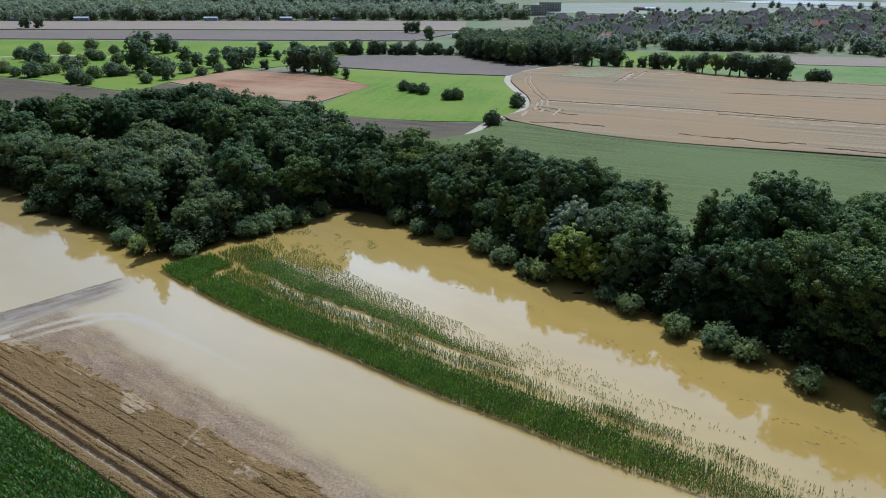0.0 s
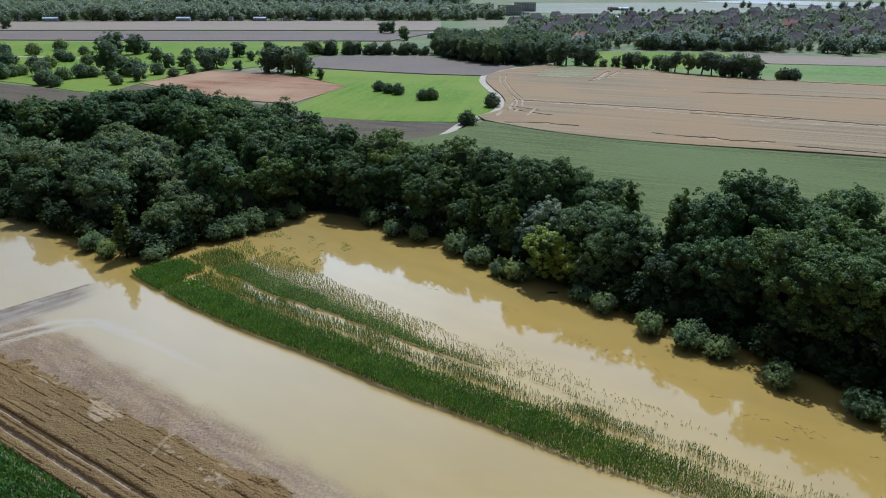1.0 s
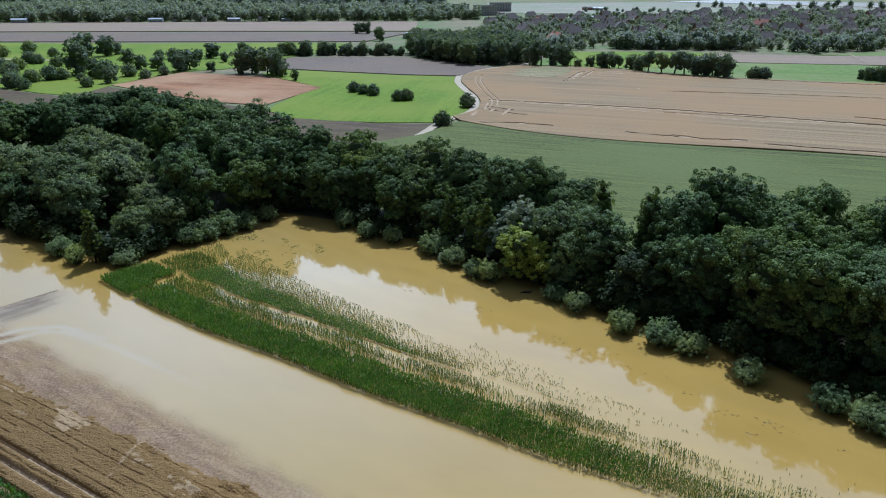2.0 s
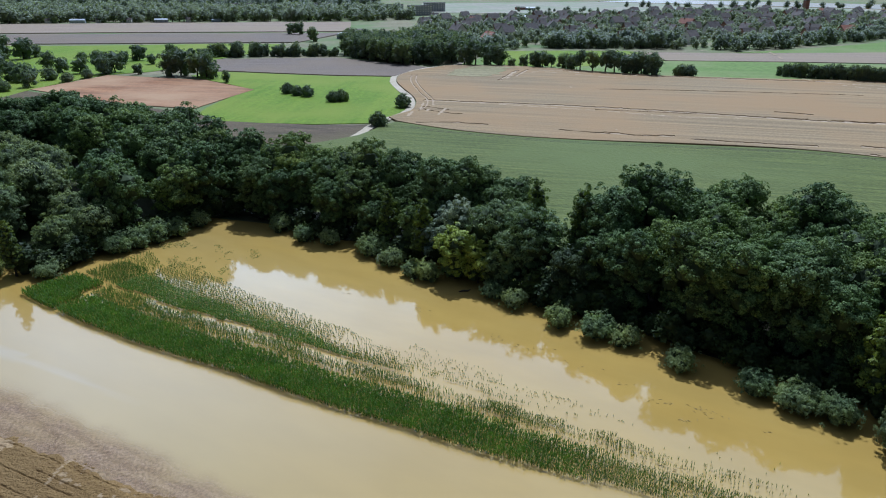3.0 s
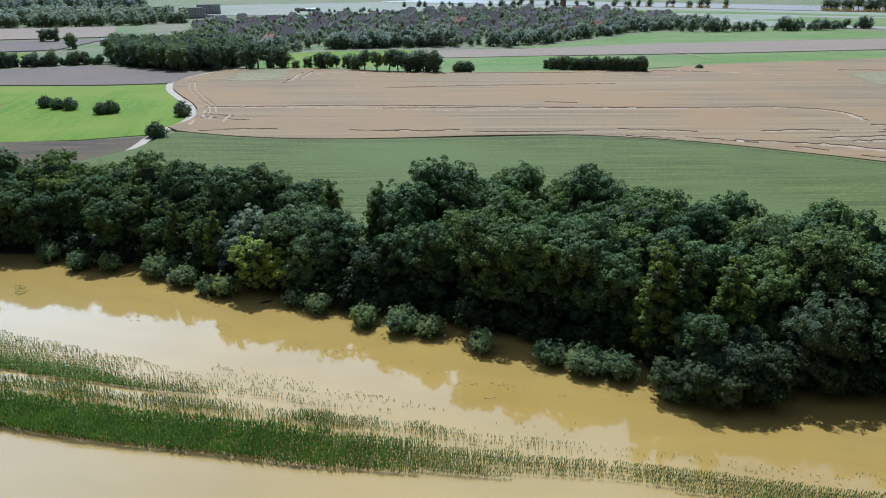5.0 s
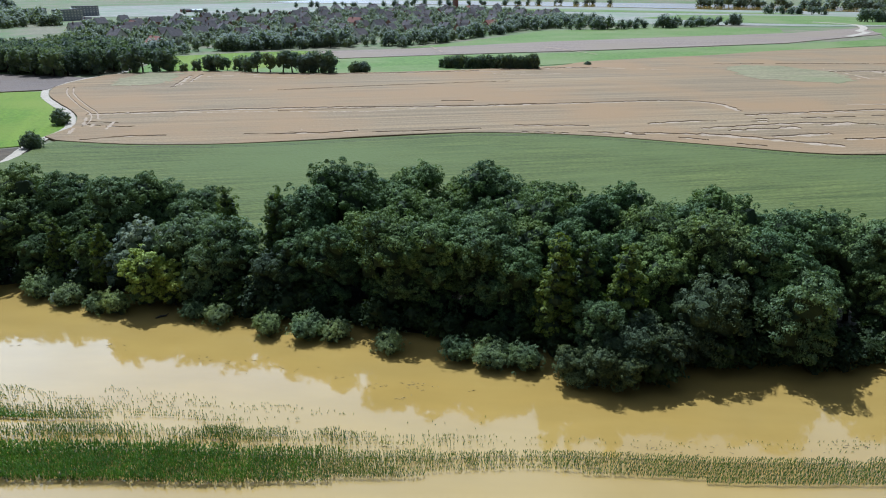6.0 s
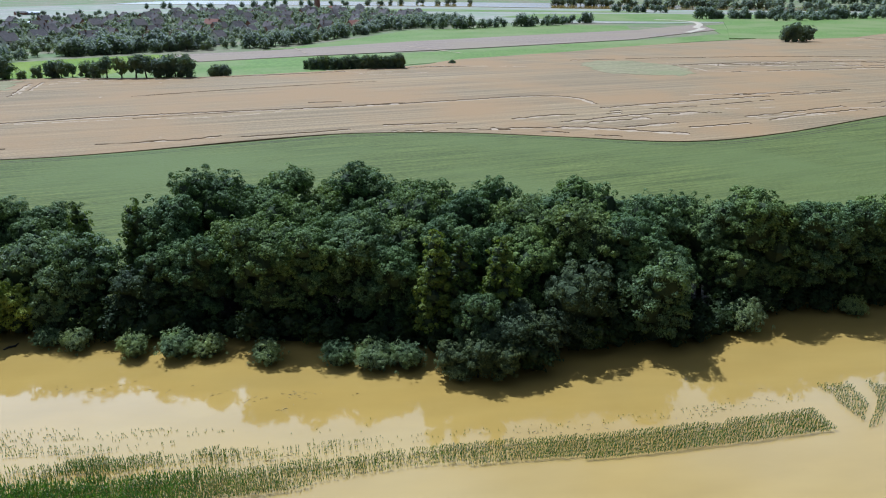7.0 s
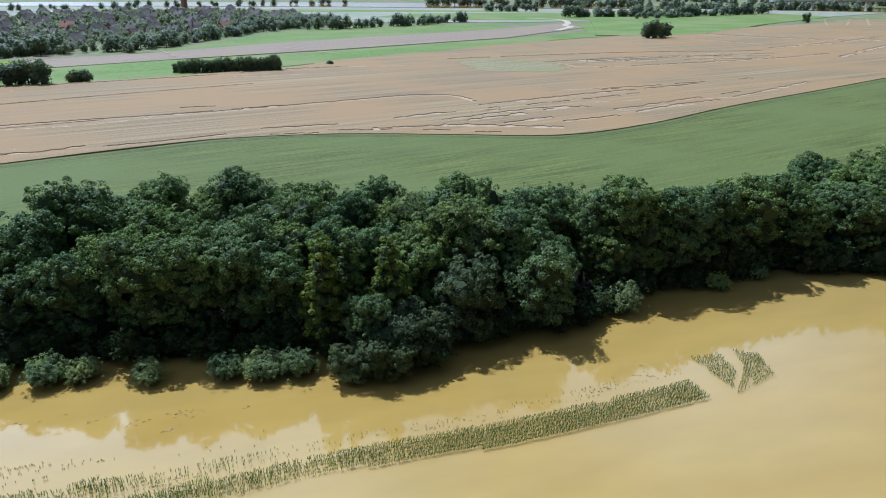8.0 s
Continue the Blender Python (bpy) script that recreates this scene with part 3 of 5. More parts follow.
    def corner(i, z):
        if (i, z) not in key:
            key[i, z] = len(out)
            out.append((v2[i].x, v2[i].y, z))
        return key[i, z]
    sides = {}
    for f, flat in tris:
        z = low if flat else top
        faces.append([corner(i, z) for i in f])
        index.append(1 if flat else 0)
        for a, b in zip(f, (*f[1:], f[0])):
            sides.setdefault((min(a, b), max(a, b)), []).append(flat)
    for (a, b), kinds in sides.items():
        if len(kinds) == 1 or kinds[0] != kinds[1]:
            z = -0.72 if len(kinds) == 1 else low
            faces.append([corner(a, top), corner(b, top), corner(b, z), corner(a, z)])
            index.append(2)
    tagged(new("wheat_field", mesh("wheat_field", out, faces, [M_WHEAT, M_STRAW, M_STEM], index)), "ripe tan wheat field with dark gashes of flattened crop", "field", kind="structure")


wheat_field()
slab("weed_patch", [(355, 238), (380, 236), (385, 207), (370, 178), (342, 177), (329, 207)], 0.05, -0.2, M_WEED, step=3, rag=9, label="greenish weedy patch within the wheat", category="field")
slab("weed_corner", [(62, 356), (72, 380), (85, 395), (99, 386), (92, 365), (80, 350)], 0.05, -0.2, M_WEED, step=2.5, rag=6, label="greenish weedy patch at the wheat corner", category="field")


def lodged_mats():
    """Low jagged mats of straw that lie on the wheat beside the gashes."""
    verts, faces, rnd = [], [], random.Random(77)
    for pts in [[(34.2, 253.2), (39.4, 276.8)],
             [(40.7, 248.6), (45.6, 261.3)],
             [(32.0, 250.4), (36.6, 262.0)],
             [(37.4, 256.1), (42.6, 270.2)],
             [(29.7, 247.6), (32.9, 257.9)],
             [(46.3, 276.7), (49.4, 275.3), (54.3, 278.0)],
             [(38.5, 286.6), (41.4, 285.1)],
             [(101.5, 357.3), (111.9, 363.9), (122.6, 357.0)],
             [(114.0, 370.8), (126.3, 363.7), (135.0, 348.3)],
             [(127.5, 350.5), (137.4, 340.0), (147.5, 332.1)],
             [(88.6, 339.6), (95.3, 355.2)],
             [(106.7, 301.0), (112.7, 311.7)],
             [(77.0, 217.8), (85.2, 216.0), (93.5, 212.6)],
             [(53.6, 274.0), (75.7, 262.2), (101.5, 246.9), (123.7, 231.2), (144.7, 225.3)],
             [(237.6, 146.2), (253.2, 136.1), (275.0, 125.7)],
             [(287.4, 138.4), (308.5, 123.8), (329.3, 110.5)],
             [(266.3, 113.1), (275.5, 105.1), (287.6, 97.9)],
             [(270.2, 87.3), (280.4, 81.9), (285.6, 79.2)],
             [(296.8, 82.6), (303.7, 77.9), (311.5, 72.1)],
             [(254.5, 96.6), (267.8, 90.7), (277.9, 87.7)],
             [(368.4, 175.5), (385.5, 156.2), (405.7, 137.7)],
             [(477.2, 155.6), (484.2, 139.4), (500.6, 129.5)],
             [(458.8, 135.1), (472.8, 118.5), (490.3, 105.9)],
             [(491.1, 123.4), (507.8, 106.5), (520.6, 88.5)],
             [(406.4, 172.1), (421.1, 156.9), (439.1, 142.6)],
             [(387.5, 177.7), (403.6, 160.4)],
             [(470.4, 104.6), (484.0, 91.3), (497.4, 84.2)],
             [(393.3, 206.5), (381.8, 185.6), (372.0, 170.4)],
             [(604.1, 180.3), (597.0, 151.7), (586.4, 122.2)],
             [(660.7, 187.9), (660.2, 154.5), (658.7, 114.2)],
             [(694.2, 177.6), (688.3, 137.9), (694.0, 107.5)],
             [(1022.0, 146.4), (870.2, 120.6)],
             [(1040.4, 120.7), (882.4, 103.7)],
             [(1068.4, 105.3), (907.7, 85.5)],
             [(595.8, 100.6), (640.9, 90.5), (689.8, 81.2), (729.5, 69.0)],
             [(230.6, 316.2), (236.1, 300.6), (251.7, 286.7)],
             [(234.8, 294.7), (239.9, 283.7), (262.7, 271.4)],
             [(282.0, 291.4), (296.8, 280.0), (334.3, 237.2)],
             [(284.6, 451.0), (296.1, 449.0), (277.4, 402.8)],
             [(360.9, 396.0), (357.2, 363.8), (351.1, 331.5)],
             [(255.0, 465.4), (257.3, 455.8)]]:
        line = smooth_line(pts, 0.9)
        far = Vector(pts[0]).length
        width = 0.5 + far * 0.0022
        for i in range(len(line) - 1):
            p, q = line[i], line[i + 1]
            if noise.noise((p.x * 0.16, p.y * 0.16, 5.0)) < -0.12:
                continue
            d = (q - p).normalized()
            n = Vector((-d.y, d.x))
            a, b = [width * max(0.2, 0.8 + 1.1 * noise.noise((e.x * 0.5, e.y * 0.5, 2.0))) for e in (p, q)]
            k, z = len(verts), rnd.uniform(0.02, 0.09)
            verts += [(*(p - n * a * 0.5), 0.004), (*(q - n * b * 0.5), 0.004), (*(q + n * b * rnd.uniform(0.3, 0.7)), z), (*(p + n * a * rnd.uniform(0.3, 0.7)), z)]
            faces.append((k, k + 1, k + 2, k + 3))
    tagged(new("lodged_straw", mesh("lodged_straw", verts, faces, [M_STRAW])), "pale mats of flattened straw lying on the wheat", "straw", kind="stuff")


lodged_mats()


# ---- trees ----
def ball(rings=5, segs=8):
    v, f = [(0, 0, 1)], []
    for r in range(1, rings):
        a = math.pi * r / rings
        v += [(math.sin(a) * math.cos(2 * math.pi * s / segs), math.sin(a) * math.sin(2 * math.pi * s / segs), math.cos(a)) for s in range(segs)]
    v.append((0, 0, -1))
    for s in range(segs):
        f.append((0, 1 + s, 1 + (s + 1) % segs))
        for r in range(rings - 2):
            a, b = 1 + r * segs, 1 + (r + 1) * segs
            f.append((a + s, b + s, b + (s + 1) % segs, a + (s + 1) % segs))
        f.append((len(v) - 1, 1 + (rings - 2) * segs + (s + 1) % segs, 1 + (rings - 2) * segs + s))
    return np.array(v), f


BALL_V, BALL_F = ball(4, 6)


def crown_mesh(name, lobes, leaves, size, leaf_mat, seed, stretch=1.0, lift=0.75, inner=0.86, fuzz=0.10, core=None, bunch=9, tuft=0.0):
    """A crown: inner masses and, over them, many small leaf sprays, gathered in domed tufts where tuft gives their radius.
    lobes: (x, y, z, radius, height factor). stretch: length of a spray over its width."""
    rs = np.random.RandomState(seed)
    verts, faces, index = [], [], []
    c = np.array([l[:3] for l in lobes])
    r = np.array([l[3] for l in lobes])
    h = np.array([l[4] for l in lobes])
    # without a core material these masses carry the crown's inner shade as colour
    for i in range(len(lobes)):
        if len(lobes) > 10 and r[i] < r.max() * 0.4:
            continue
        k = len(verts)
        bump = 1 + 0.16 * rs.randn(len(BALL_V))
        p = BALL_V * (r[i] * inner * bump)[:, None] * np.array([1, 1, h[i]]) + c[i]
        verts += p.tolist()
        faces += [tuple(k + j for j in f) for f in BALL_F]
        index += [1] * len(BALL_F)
    weight = r ** 2 / (r ** 2).sum()
    made = 0
    while made < leaves:
        n = leaves
        g = max(1, n // bunch)
        i = np.repeat(rs.choice(len(lobes), g, p=weight), bunch)
        n = len(i)
        d = rs.randn(g, 3)
        d /= np.linalg.norm(d, axis=1)[:, None]
        d[:, 2] = np.where(d[:, 2] < -0.3, -d[:, 2] * 0.6, d[:, 2])
        d = np.repeat(d, bunch, 0)
        rad = np.repeat(1 + fuzz * rs.randn(g), bunch)
        p = c[i] + d * (r[i] * rad)[:, None] * np.stack([np.ones(n), np.ones(n), h[i]], 1)
        if tuft:
            way_out = rs.randn(n, 3) + 0.9 * d + np.array([0, 0, 0.35])
            way_out /= np.linalg.norm(way_out, axis=1)[:, None]
            p += way_out * np.array([1.0, 1.0, 0.8]) * (np.repeat(tuft * rs.uniform(0.55, 1.35, g), bunch) * rs.uniform(0.7, 1.08, n))[:, None]
            d = 0.35 * d + way_out
        else:
            p += rs.randn(n, 3) * np.array([1.0, 1.0, 0.55]) * size * 1.25
        ok = np.ones(n, bool)
        for j in range(len(lobes)):
            q = (p - c[j]) / np.array([1, 1, h[j]])
            ok &= (np.linalg.norm(q, axis=1) > 0.85 * r[j]) | (i == j)
        p, d = p[ok], d[ok]
        p, d = p[:leaves - made], d[:leaves - made]
        m = len(p)
        made += m
        nrm = d + 0.5 * rs.randn(m, 3) + np.array([0, 0, lift])
        nrm /= np.linalg.norm(nrm, axis=1)[:, None]
        t = np.cross(nrm, rs.randn(m, 3))
        t /= np.linalg.norm(t, axis=1)[:, None]
        if stretch > 1.5:
            t = d * 0.7 + np.array([0, 0, 0.9]) + 0.35 * rs.randn(m, 3)
            t -= nrm * (t * nrm).sum(1)[:, None]
            t /= np.linalg.norm(t, axis=1)[:, None]
        b = np.cross(nrm, t)
        s = size * rs.uniform(0.5, 1.5, m)[:, None]
        w = s / max(1.0, stretch)
        spray = np.stack([p - t * s * 0.6 - b * w * 0.75, p - t * s * 0.6 + b * w * 0.75, p + t * s], 1).reshape(-1, 3)
        k = len(verts)
        verts += spray.tolist()
        faces += [(k + 3 * j, k + 3 * j + 1, k + 3 * j + 2) for j in range(m)]
        index += [0] * m
    return mesh(name, verts, faces, [leaf_mat, core or M_CROWN_SHADE], index)


def tube(points, radii, segs=6):
    verts, faces = [], []
    for i, p in enumerate(points):
        d = (points[min(i + 1, len(points) - 1)] - points[max(i - 1, 0)]).normalized()
        a = d.orthogonal().normalized()
        b = d.cross(a)
        for s in range(segs):
            q = p + (a * math.cos(2 * math.pi * s / segs) + b * math.sin(2 * math.pi * s / segs)) * radii[i]
            verts.append(tuple(q))
        if i:
            k = i * segs
            faces += [(k - segs + s, k - segs + (s + 1) % segs, k + (s + 1) % segs, k + s) for s in range(segs)]
    return verts, faces


def trunk_mesh(name, height, radius, limbs, seed):
    rnd = random.Random(seed)
    verts, faces = tube([Vector((0.15 * math.sin(i * 1.3 + seed), 0.15 * math.cos(i * 1.7 + seed), -0.6 + (height + 0.6) * i / 5)) for i in range(6)],
                        [radius * (1.25, 1.0, 0.85, 0.7, 0.5, 0.2)[i] for i in range(6)], 8)
    for j in range(limbs):
        a, z = 2 * math.pi * j / limbs + rnd.uniform(-0.4, 0.4), height * rnd.uniform(0.35, 0.65)
        reach = height * rnd.uniform(0.14, 0.22)
        p0 = Vector((0, 0, z))
        p2 = Vector((math.cos(a) * reach, math.sin(a) * reach, z + reach * 0.9))
        v, f = tube([p0, (p0 + p2) / 2 + Vector((0, 0, -0.1 * reach)), p2], [radius * 0.4, radius * 0.28, radius * 0.1], 5)
        k = len(verts)
        verts += v
        faces += [tuple(k + i for i in q) for q in f]
    return mesh(name, verts, faces, [M_BARK], smooth=True)


def lobes_round(seed, height, width, count, base=0.25, flat=0.95, under=0.58):
    """A domed broadleaf crown: some large masses and, set on them, many small ones."""
    rnd = random.Random(seed)
    out = [(0, 0, height * 0.58, width * 0.34, 1.35)]
    large = max(5, count // 4)
    for i in range(large):
        u = (i + 0.5) / large
        z = base + 0.08 + (0.72 - base) * u
        reach = math.sqrt(max(0.04, 1 - ((z - 0.58) / (0.44 if z > 0.58 else under)) ** 2)) * width * 0.5
        a = i * 2.399 + rnd.uniform(-0.4, 0.4)
        r = width * rnd.uniform(0.19, 0.27)
        d = max(0.0, reach - r) * rnd.uniform(0.85, 1.1)
        out.append((math.cos(a) * d, math.sin(a) * d, height * z, r, flat * rnd.uniform(0.9, 1.25)))
    masses = list(out)
    for i in range(count - large):
        m = rnd.choice(masses)
        a, e = rnd.uniform(0, 6.283), rnd.uniform(-0.2, 1.0)
        c = math.sqrt(1 - e * e * 0.98)
        r = width * rnd.uniform(0.07, 0.13)
        out.append((m[0] + math.cos(a) * c * m[3] * 0.95, m[1] + math.sin(a) * c * m[3] * 0.95, m[2] + e * m[3] * m[4] * 0.95, r, flat * rnd.uniform(0.8, 1.1)))
    return out


def lobes_tall(seed, height, width, count):
    """Lobes of a slender, layered tree that narrows upwards."""
    rnd = random.Random(seed)
    out = []
    for i in range(count):
        u = (i + 0.5) / count
        reach = width * 0.5 * (1 - u) ** 0.7
        a = i * 2.399 + rnd.uniform(-0.3, 0.3)
        r = max(0.5, width * 0.26 * (1.1 - 0.75 * u))
        out.append((math.cos(a) * reach * 0.6, math.sin(a) * reach * 0.6, height * (0.18 + 0.8 * u), r, 0.85))
    return out


def tree_kind(name, lobes, leaves, size, mat, height, radius, limbs, seed, label, category="tree", stretch=1.0, **more):
    """One master tree, parked below the ground sheet until it is copied."""
    root = new(name)
    part("trunk", trunk_mesh(name + "_trunk", height * 0.8, radius, limbs, seed), root, "dark grey-brown trunk with limbs")
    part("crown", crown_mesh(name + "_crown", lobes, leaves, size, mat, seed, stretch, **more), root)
    return tagged(root, label, category)


def remove(root):
    for o in [*root.children_recursive, root]:
        bpy.data.objects.remove(o)


def stand(root, x, y, size=1.0, z=0.0, turn=None, tall=1.0, label="", group=""):
    ob = copy_thing(root, Matrix.Translation((x, y, z)) @ Matrix.Rotation(RND.uniform(0, 6.28) if turn is None else turn, 4, "Z") @ Matrix.Diagonal((size, size, size * tall, 1)))
    return tagged(ob, label, group=group)


RND = random.Random(11)
BROAD = [tree_kind("broadleaf_tree", lobes_round(s, 16, 9.5 + (s % 3), 40 + 2 * s, 0.06), 27000, 0.135, (M_LEAF, M_LEAF, M_LEAF_B, M_LEAF, M_LEAF_B)[s], 16, 0.32, 4, s,
                   "dense dark green broadleaf tree in the riverside wood", bunch=56, tuft=0.6, inner=0.76, fuzz=0.14, lift=0.3) for s in range(5)]
LEFT = [tree_kind("broadleaf_tree", lobes_round(20 + s, 16, 10.5, 38, 0.10), 17000, 0.185, (M_LEAF, M_LEAF, M_LEAF)[s], 16, 0.32, 3, 20 + s,
                  "dense dark green broadleaf tree in the riverside wood", bunch=50, tuft=0.7, inner=0.78, fuzz=0.12, lift=0.3) for s in range(3)]
SLIM = [tree_kind("slender_tree", lobes_tall(40 + s, 15, 5.4, 30), 9500, 0.15, M_LEAF_T, 15, 0.25, 3, 40 + s, "slender mid-green tree with layered hanging sprays", fuzz=0.25, bunch=40, tuft=0.45, inner=0.72, lift=0.3) for s in range(2)]
SHRUB = [tree_kind("shade_shrub", lobes_round(55 + s, 4.5, 5.0, 12, 0.12), 560, 0.34, M_LEAF_SHADED, 4.5, 0.08, 3, 55 + s, "added dark shrub standing in for shade under the wood's edge", "shrub") for s in range(2)]
YELLOW = tree_kind("yellow_green_tree", lobes_round(51, 7.5, 6.5, 24, 0.12), 8400, 0.135, M_LEAF_Y, 7.5, 0.16, 3, 51, "yellow-green leafy tree standing out from the wood", bunch=44, tuft=0.5, inner=0.76, fuzz=0.14, lift=0.4)
SILVER = [tree_kind("silver_willow", lobes_round(60 + s, 9, 7, 26, 0.1), 9000, 0.19, (M_LEAF_S, M_LEAF_W)[s], 9, 0.22, 4, 60 + s, ("silver-green willow tree with fine leaves", "pale silvery white-leaved willow tree")[s],
                    stretch=2.0, fuzz=0.2, bunch=40, tuft=0.5, inner=0.78) for s in range(2)]
LIGHT = [tree_kind("willow_tree", lobes_round(64 + s, 9, 8, 30, 0.06), 11500, 0.15, (M_LEAF_L, M_LEAF_M, M_LEAF_N)[s], 9, 0.2, 4, 64 + s, ("light green leafy willow tree at the water's edge", "dull grey-green tree leaning over the water", "rounded dull grey-green willow among darker trees")[s], stretch=1.6, fuzz=0.15, bunch=44, tuft=0.55, inner=0.78, lift=0.4)
         for s in range(3)]


def lobes_bush(seed):
    """A broad willow bush: stems fan out from one stool, so its masses are uneven and widest near the water."""
    rnd = random.Random(seed)
    out = [(0, 0, 0.9, 1.35, 1.0)]
    for i in range(9):
        a, d = i * 2.399 + rnd.uniform(-0.3, 0.3), rnd.uniform(0.7, 1.45)
        out.append((math.cos(a) * d, math.sin(a) * d, 1.75 - 0.75 * d + rnd.uniform(-0.1, 0.35), rnd.uniform(0.55, 0.85), rnd.uniform(1.0, 1.3)))
    return out


BUSH = [tree_kind("willow_bush", lobes_bush(70 + s), 5600, 0.17, M_LEAF_U, 2.0, 0.08, 4, 70 + s,
                  "rounded grey-green willow bush standing in flood water", "bush", stretch=4.2, fuzz=0.3, bunch=14, tuft=0.22, inner=0.78) for s in range(4)]
FAR = [tree_kind("field_tree", lobes_round(80 + s, 10, 9.0, 24, 0.0, under=1.1), 4200, 0.2, (M_LEAF_HAZE_F, M_LEAF_HAZE_F, M_LEAF_HAZE_F, M_LEAF_HAZE_G)[s], 10, 0.3, 3, 80 + s, "dark green round-crowned tree in the fields", core=M_LEAF_HAZE_F, inner=0.78, bunch=24, tuft=0.5, lift=0.4) for s in range(4)]
TALL = [tree_kind("field_tree", lobes_round(180 + s, 10, 7.0, 24, 0.14, under=0.8), 3600, 0.19, M_LEAF_HAZE_F, 10, 0.3, 4, 180 + s, "tall dark green tree with a bare trunk in the fields", core=M_LEAF_HAZE_F, inner=0.76, bunch=24, tuft=0.45, lift=0.4) for s in range(2)]
ROUND = [tree_kind("field_bush", [(0, 0, 1.6, 2.0, 0.95), (1.2, 0.2, 1.5, 1.5, 0.9), (-1.1, 0.5, 1.5, 1.5, 0.9), (0.2, -0.9, 1.4, 1.5, 0.9), (0.1, 0.4, 2.4, 1.4, 0.9)], 3600, 0.14, (M_LEAF_HAZE_F, M_LEAF_P)[s], 2.2, 0.15, 3, 90 + s,
                   ("round dark green bush in the field", "round grey-green pollard willow in the pasture")[s], "bush", core=(M_LEAF_HAZE_F, M_LEAF_P)[s], inner=0.82, bunch=16, tuft=0.22, lift=0.4) for s in range(2)]


def spread(poly, gap, tries, seed, taken=()):
    rnd, out = random.Random(seed), list(taken)
    first = len(out)
    xs, ys = [p[0] for p in poly], [p[1] for p in poly]
    for _ in range(tries):
        p = (rnd.uniform(min(xs), max(xs)), rnd.uniform(min(ys), max(ys)))
        if inside(p, poly) and all((p[0] - q[0]) ** 2 + (p[1] - q[1]) ** 2 > gap * gap for q in out):
            out.append(p)
    return out[first:]


# single trees that stand out in the wood
SPECIAL = [(SLIM[0], 61.4, 58.8, 1.08), (SLIM[1], 67, 52.8, 1.05), (SLIM[0], 64, 57, 1.05), (YELLOW, 20.8, 102.9, 1.1), (YELLOW, 24.2, 100.6, 0.85), (SILVER[1], 23.4, 109.6, 1.2), (LIGHT[0], 29.6, 98.6, 1.0), (LIGHT[2], 28.6, 104.6, 1.4), (LIGHT[0], 33, 98.8, 1.32), (SILVER[1], 19.6, 109, 1.05), (LIGHT[1], 36.5, 91, 1.0), (LIGHT[0], 26.4, 97.8, 0.65), (SLIM[1], 16.6, 110, 0.78), (SLIM[1], 34.6, 104.6, 1.06),
           (LIGHT[1], 59.5, 49.4, 0.6), (LIGHT[1], 63.5, 48.4, 0.8), (LIGHT[1], 57.2, 51.8, 0.5), (LIGHT[1], 68, 46.2, 0.75), (BROAD[1], 62.5, 52.5, 0.62), (LIGHT[1], 66, 49.5, 0.85), (LIGHT[1], 61.2, 46.9, 0.5), (SHRUB[0], 65.5, 45.6, 0.9),
           (SLIM[0], 39.5, 97, 1.12), (BROAD[1], 22, 118, 1.08), (BROAD[3], 31, 110.5, 0.98), (BROAD[0], 43, 86, 0.86), (BROAD[3], 40, 90.5, 0.8), (BROAD[2], 107.4, 32.6, 0.5), (LEFT[1], -72, 199.5, 0.85), (BROAD[4], 98.6, 37.2, 0.7), (BROAD[1], 103.6, 34.6, 0.55), (BROAD[2], -24, 157, 0.95), (BROAD[0], -20.5, 151.5, 0.85), (BROAD[1], -26, 150, 0.6), (LIGHT[0], 83.5, 40.2, 1.3), (BROAD[0], 89, 40.5, 0.72), (SHRUB[1], 85.5, 38.6, 1.0), (LIGHT[1], 75, 46.5, 1.25), (SLIM[1], 11.5, 118, 0.75), (SLIM[0], -49.5, 115, 0.65), (LIGHT[2], -62, 137, 1.5),
           (LIGHT[2], -54, 141, 1.5), (LIGHT[2], -72, 146, 1.45), (LIGHT[2], -45, 132, 1.0), (LIGHT[2], -66, 152, 1.6), (LIGHT[2], -57, 152, 1.55), (LIGHT[2], -40, 126, 0.95), (LIGHT[2], -80, 154, 1.4),
           (BROAD[0], -13, 140, 0.8), (BROAD[3], -16, 148, 0.85), (BROAD[1], -9, 136.5, 0.7)]
# the tallest trees along the back of the wood: place and height, fitted to the skyline in the camera's view
CREST = [(-115, 201, 14.3), (-104, 200.5, 15.1), (-82, 205, 16), (-70, 208.8, 17.1), (-50.7, 196, 15.9), (-34.6, 177, 17.2), (-25.4, 162.3, 16.9), (-15.5, 152.8, 15.9), (-6.5, 146, 16.1), (1.7, 140, 15),
         (8.2, 135, 16.6), (16, 128.5, 15.7), (26.7, 117.7, 16.5), (43, 96, 17.3), (52.4, 98.4, 17.8), (62.8, 95.4, 17.1), (71.9, 86, 18.3), (76, 75.6, 16.5), (81.1, 68.2, 17.3),
         (91, 57.7, 17.2), (95.6, 48.1, 16.8), (101.3, 41.9, 16), (105.2, 36.3, 17.4), (110.8, 29.9, 15.8), (122.2, 23.1, 15.7), (144.6, 17.7, 15.6)]
SPECIAL += [(RND.choice(LEFT if x < -12 else BROAD), x, y, h / 15.4) for x, y, h in CREST]
taken = [(x, y) for _, x, y, _ in SPECIAL]
for kind, x, y, s in SPECIAL:
    stand(kind, x, y, s, 0.1)
WOODS = spread([p for p in WOOD if p[0] > -8], 5.3, 9000, 5, taken)
WOODS += spread([p for p in WOOD if p[0] <= -2], 6.4, 6000, 6, taken + WOODS)
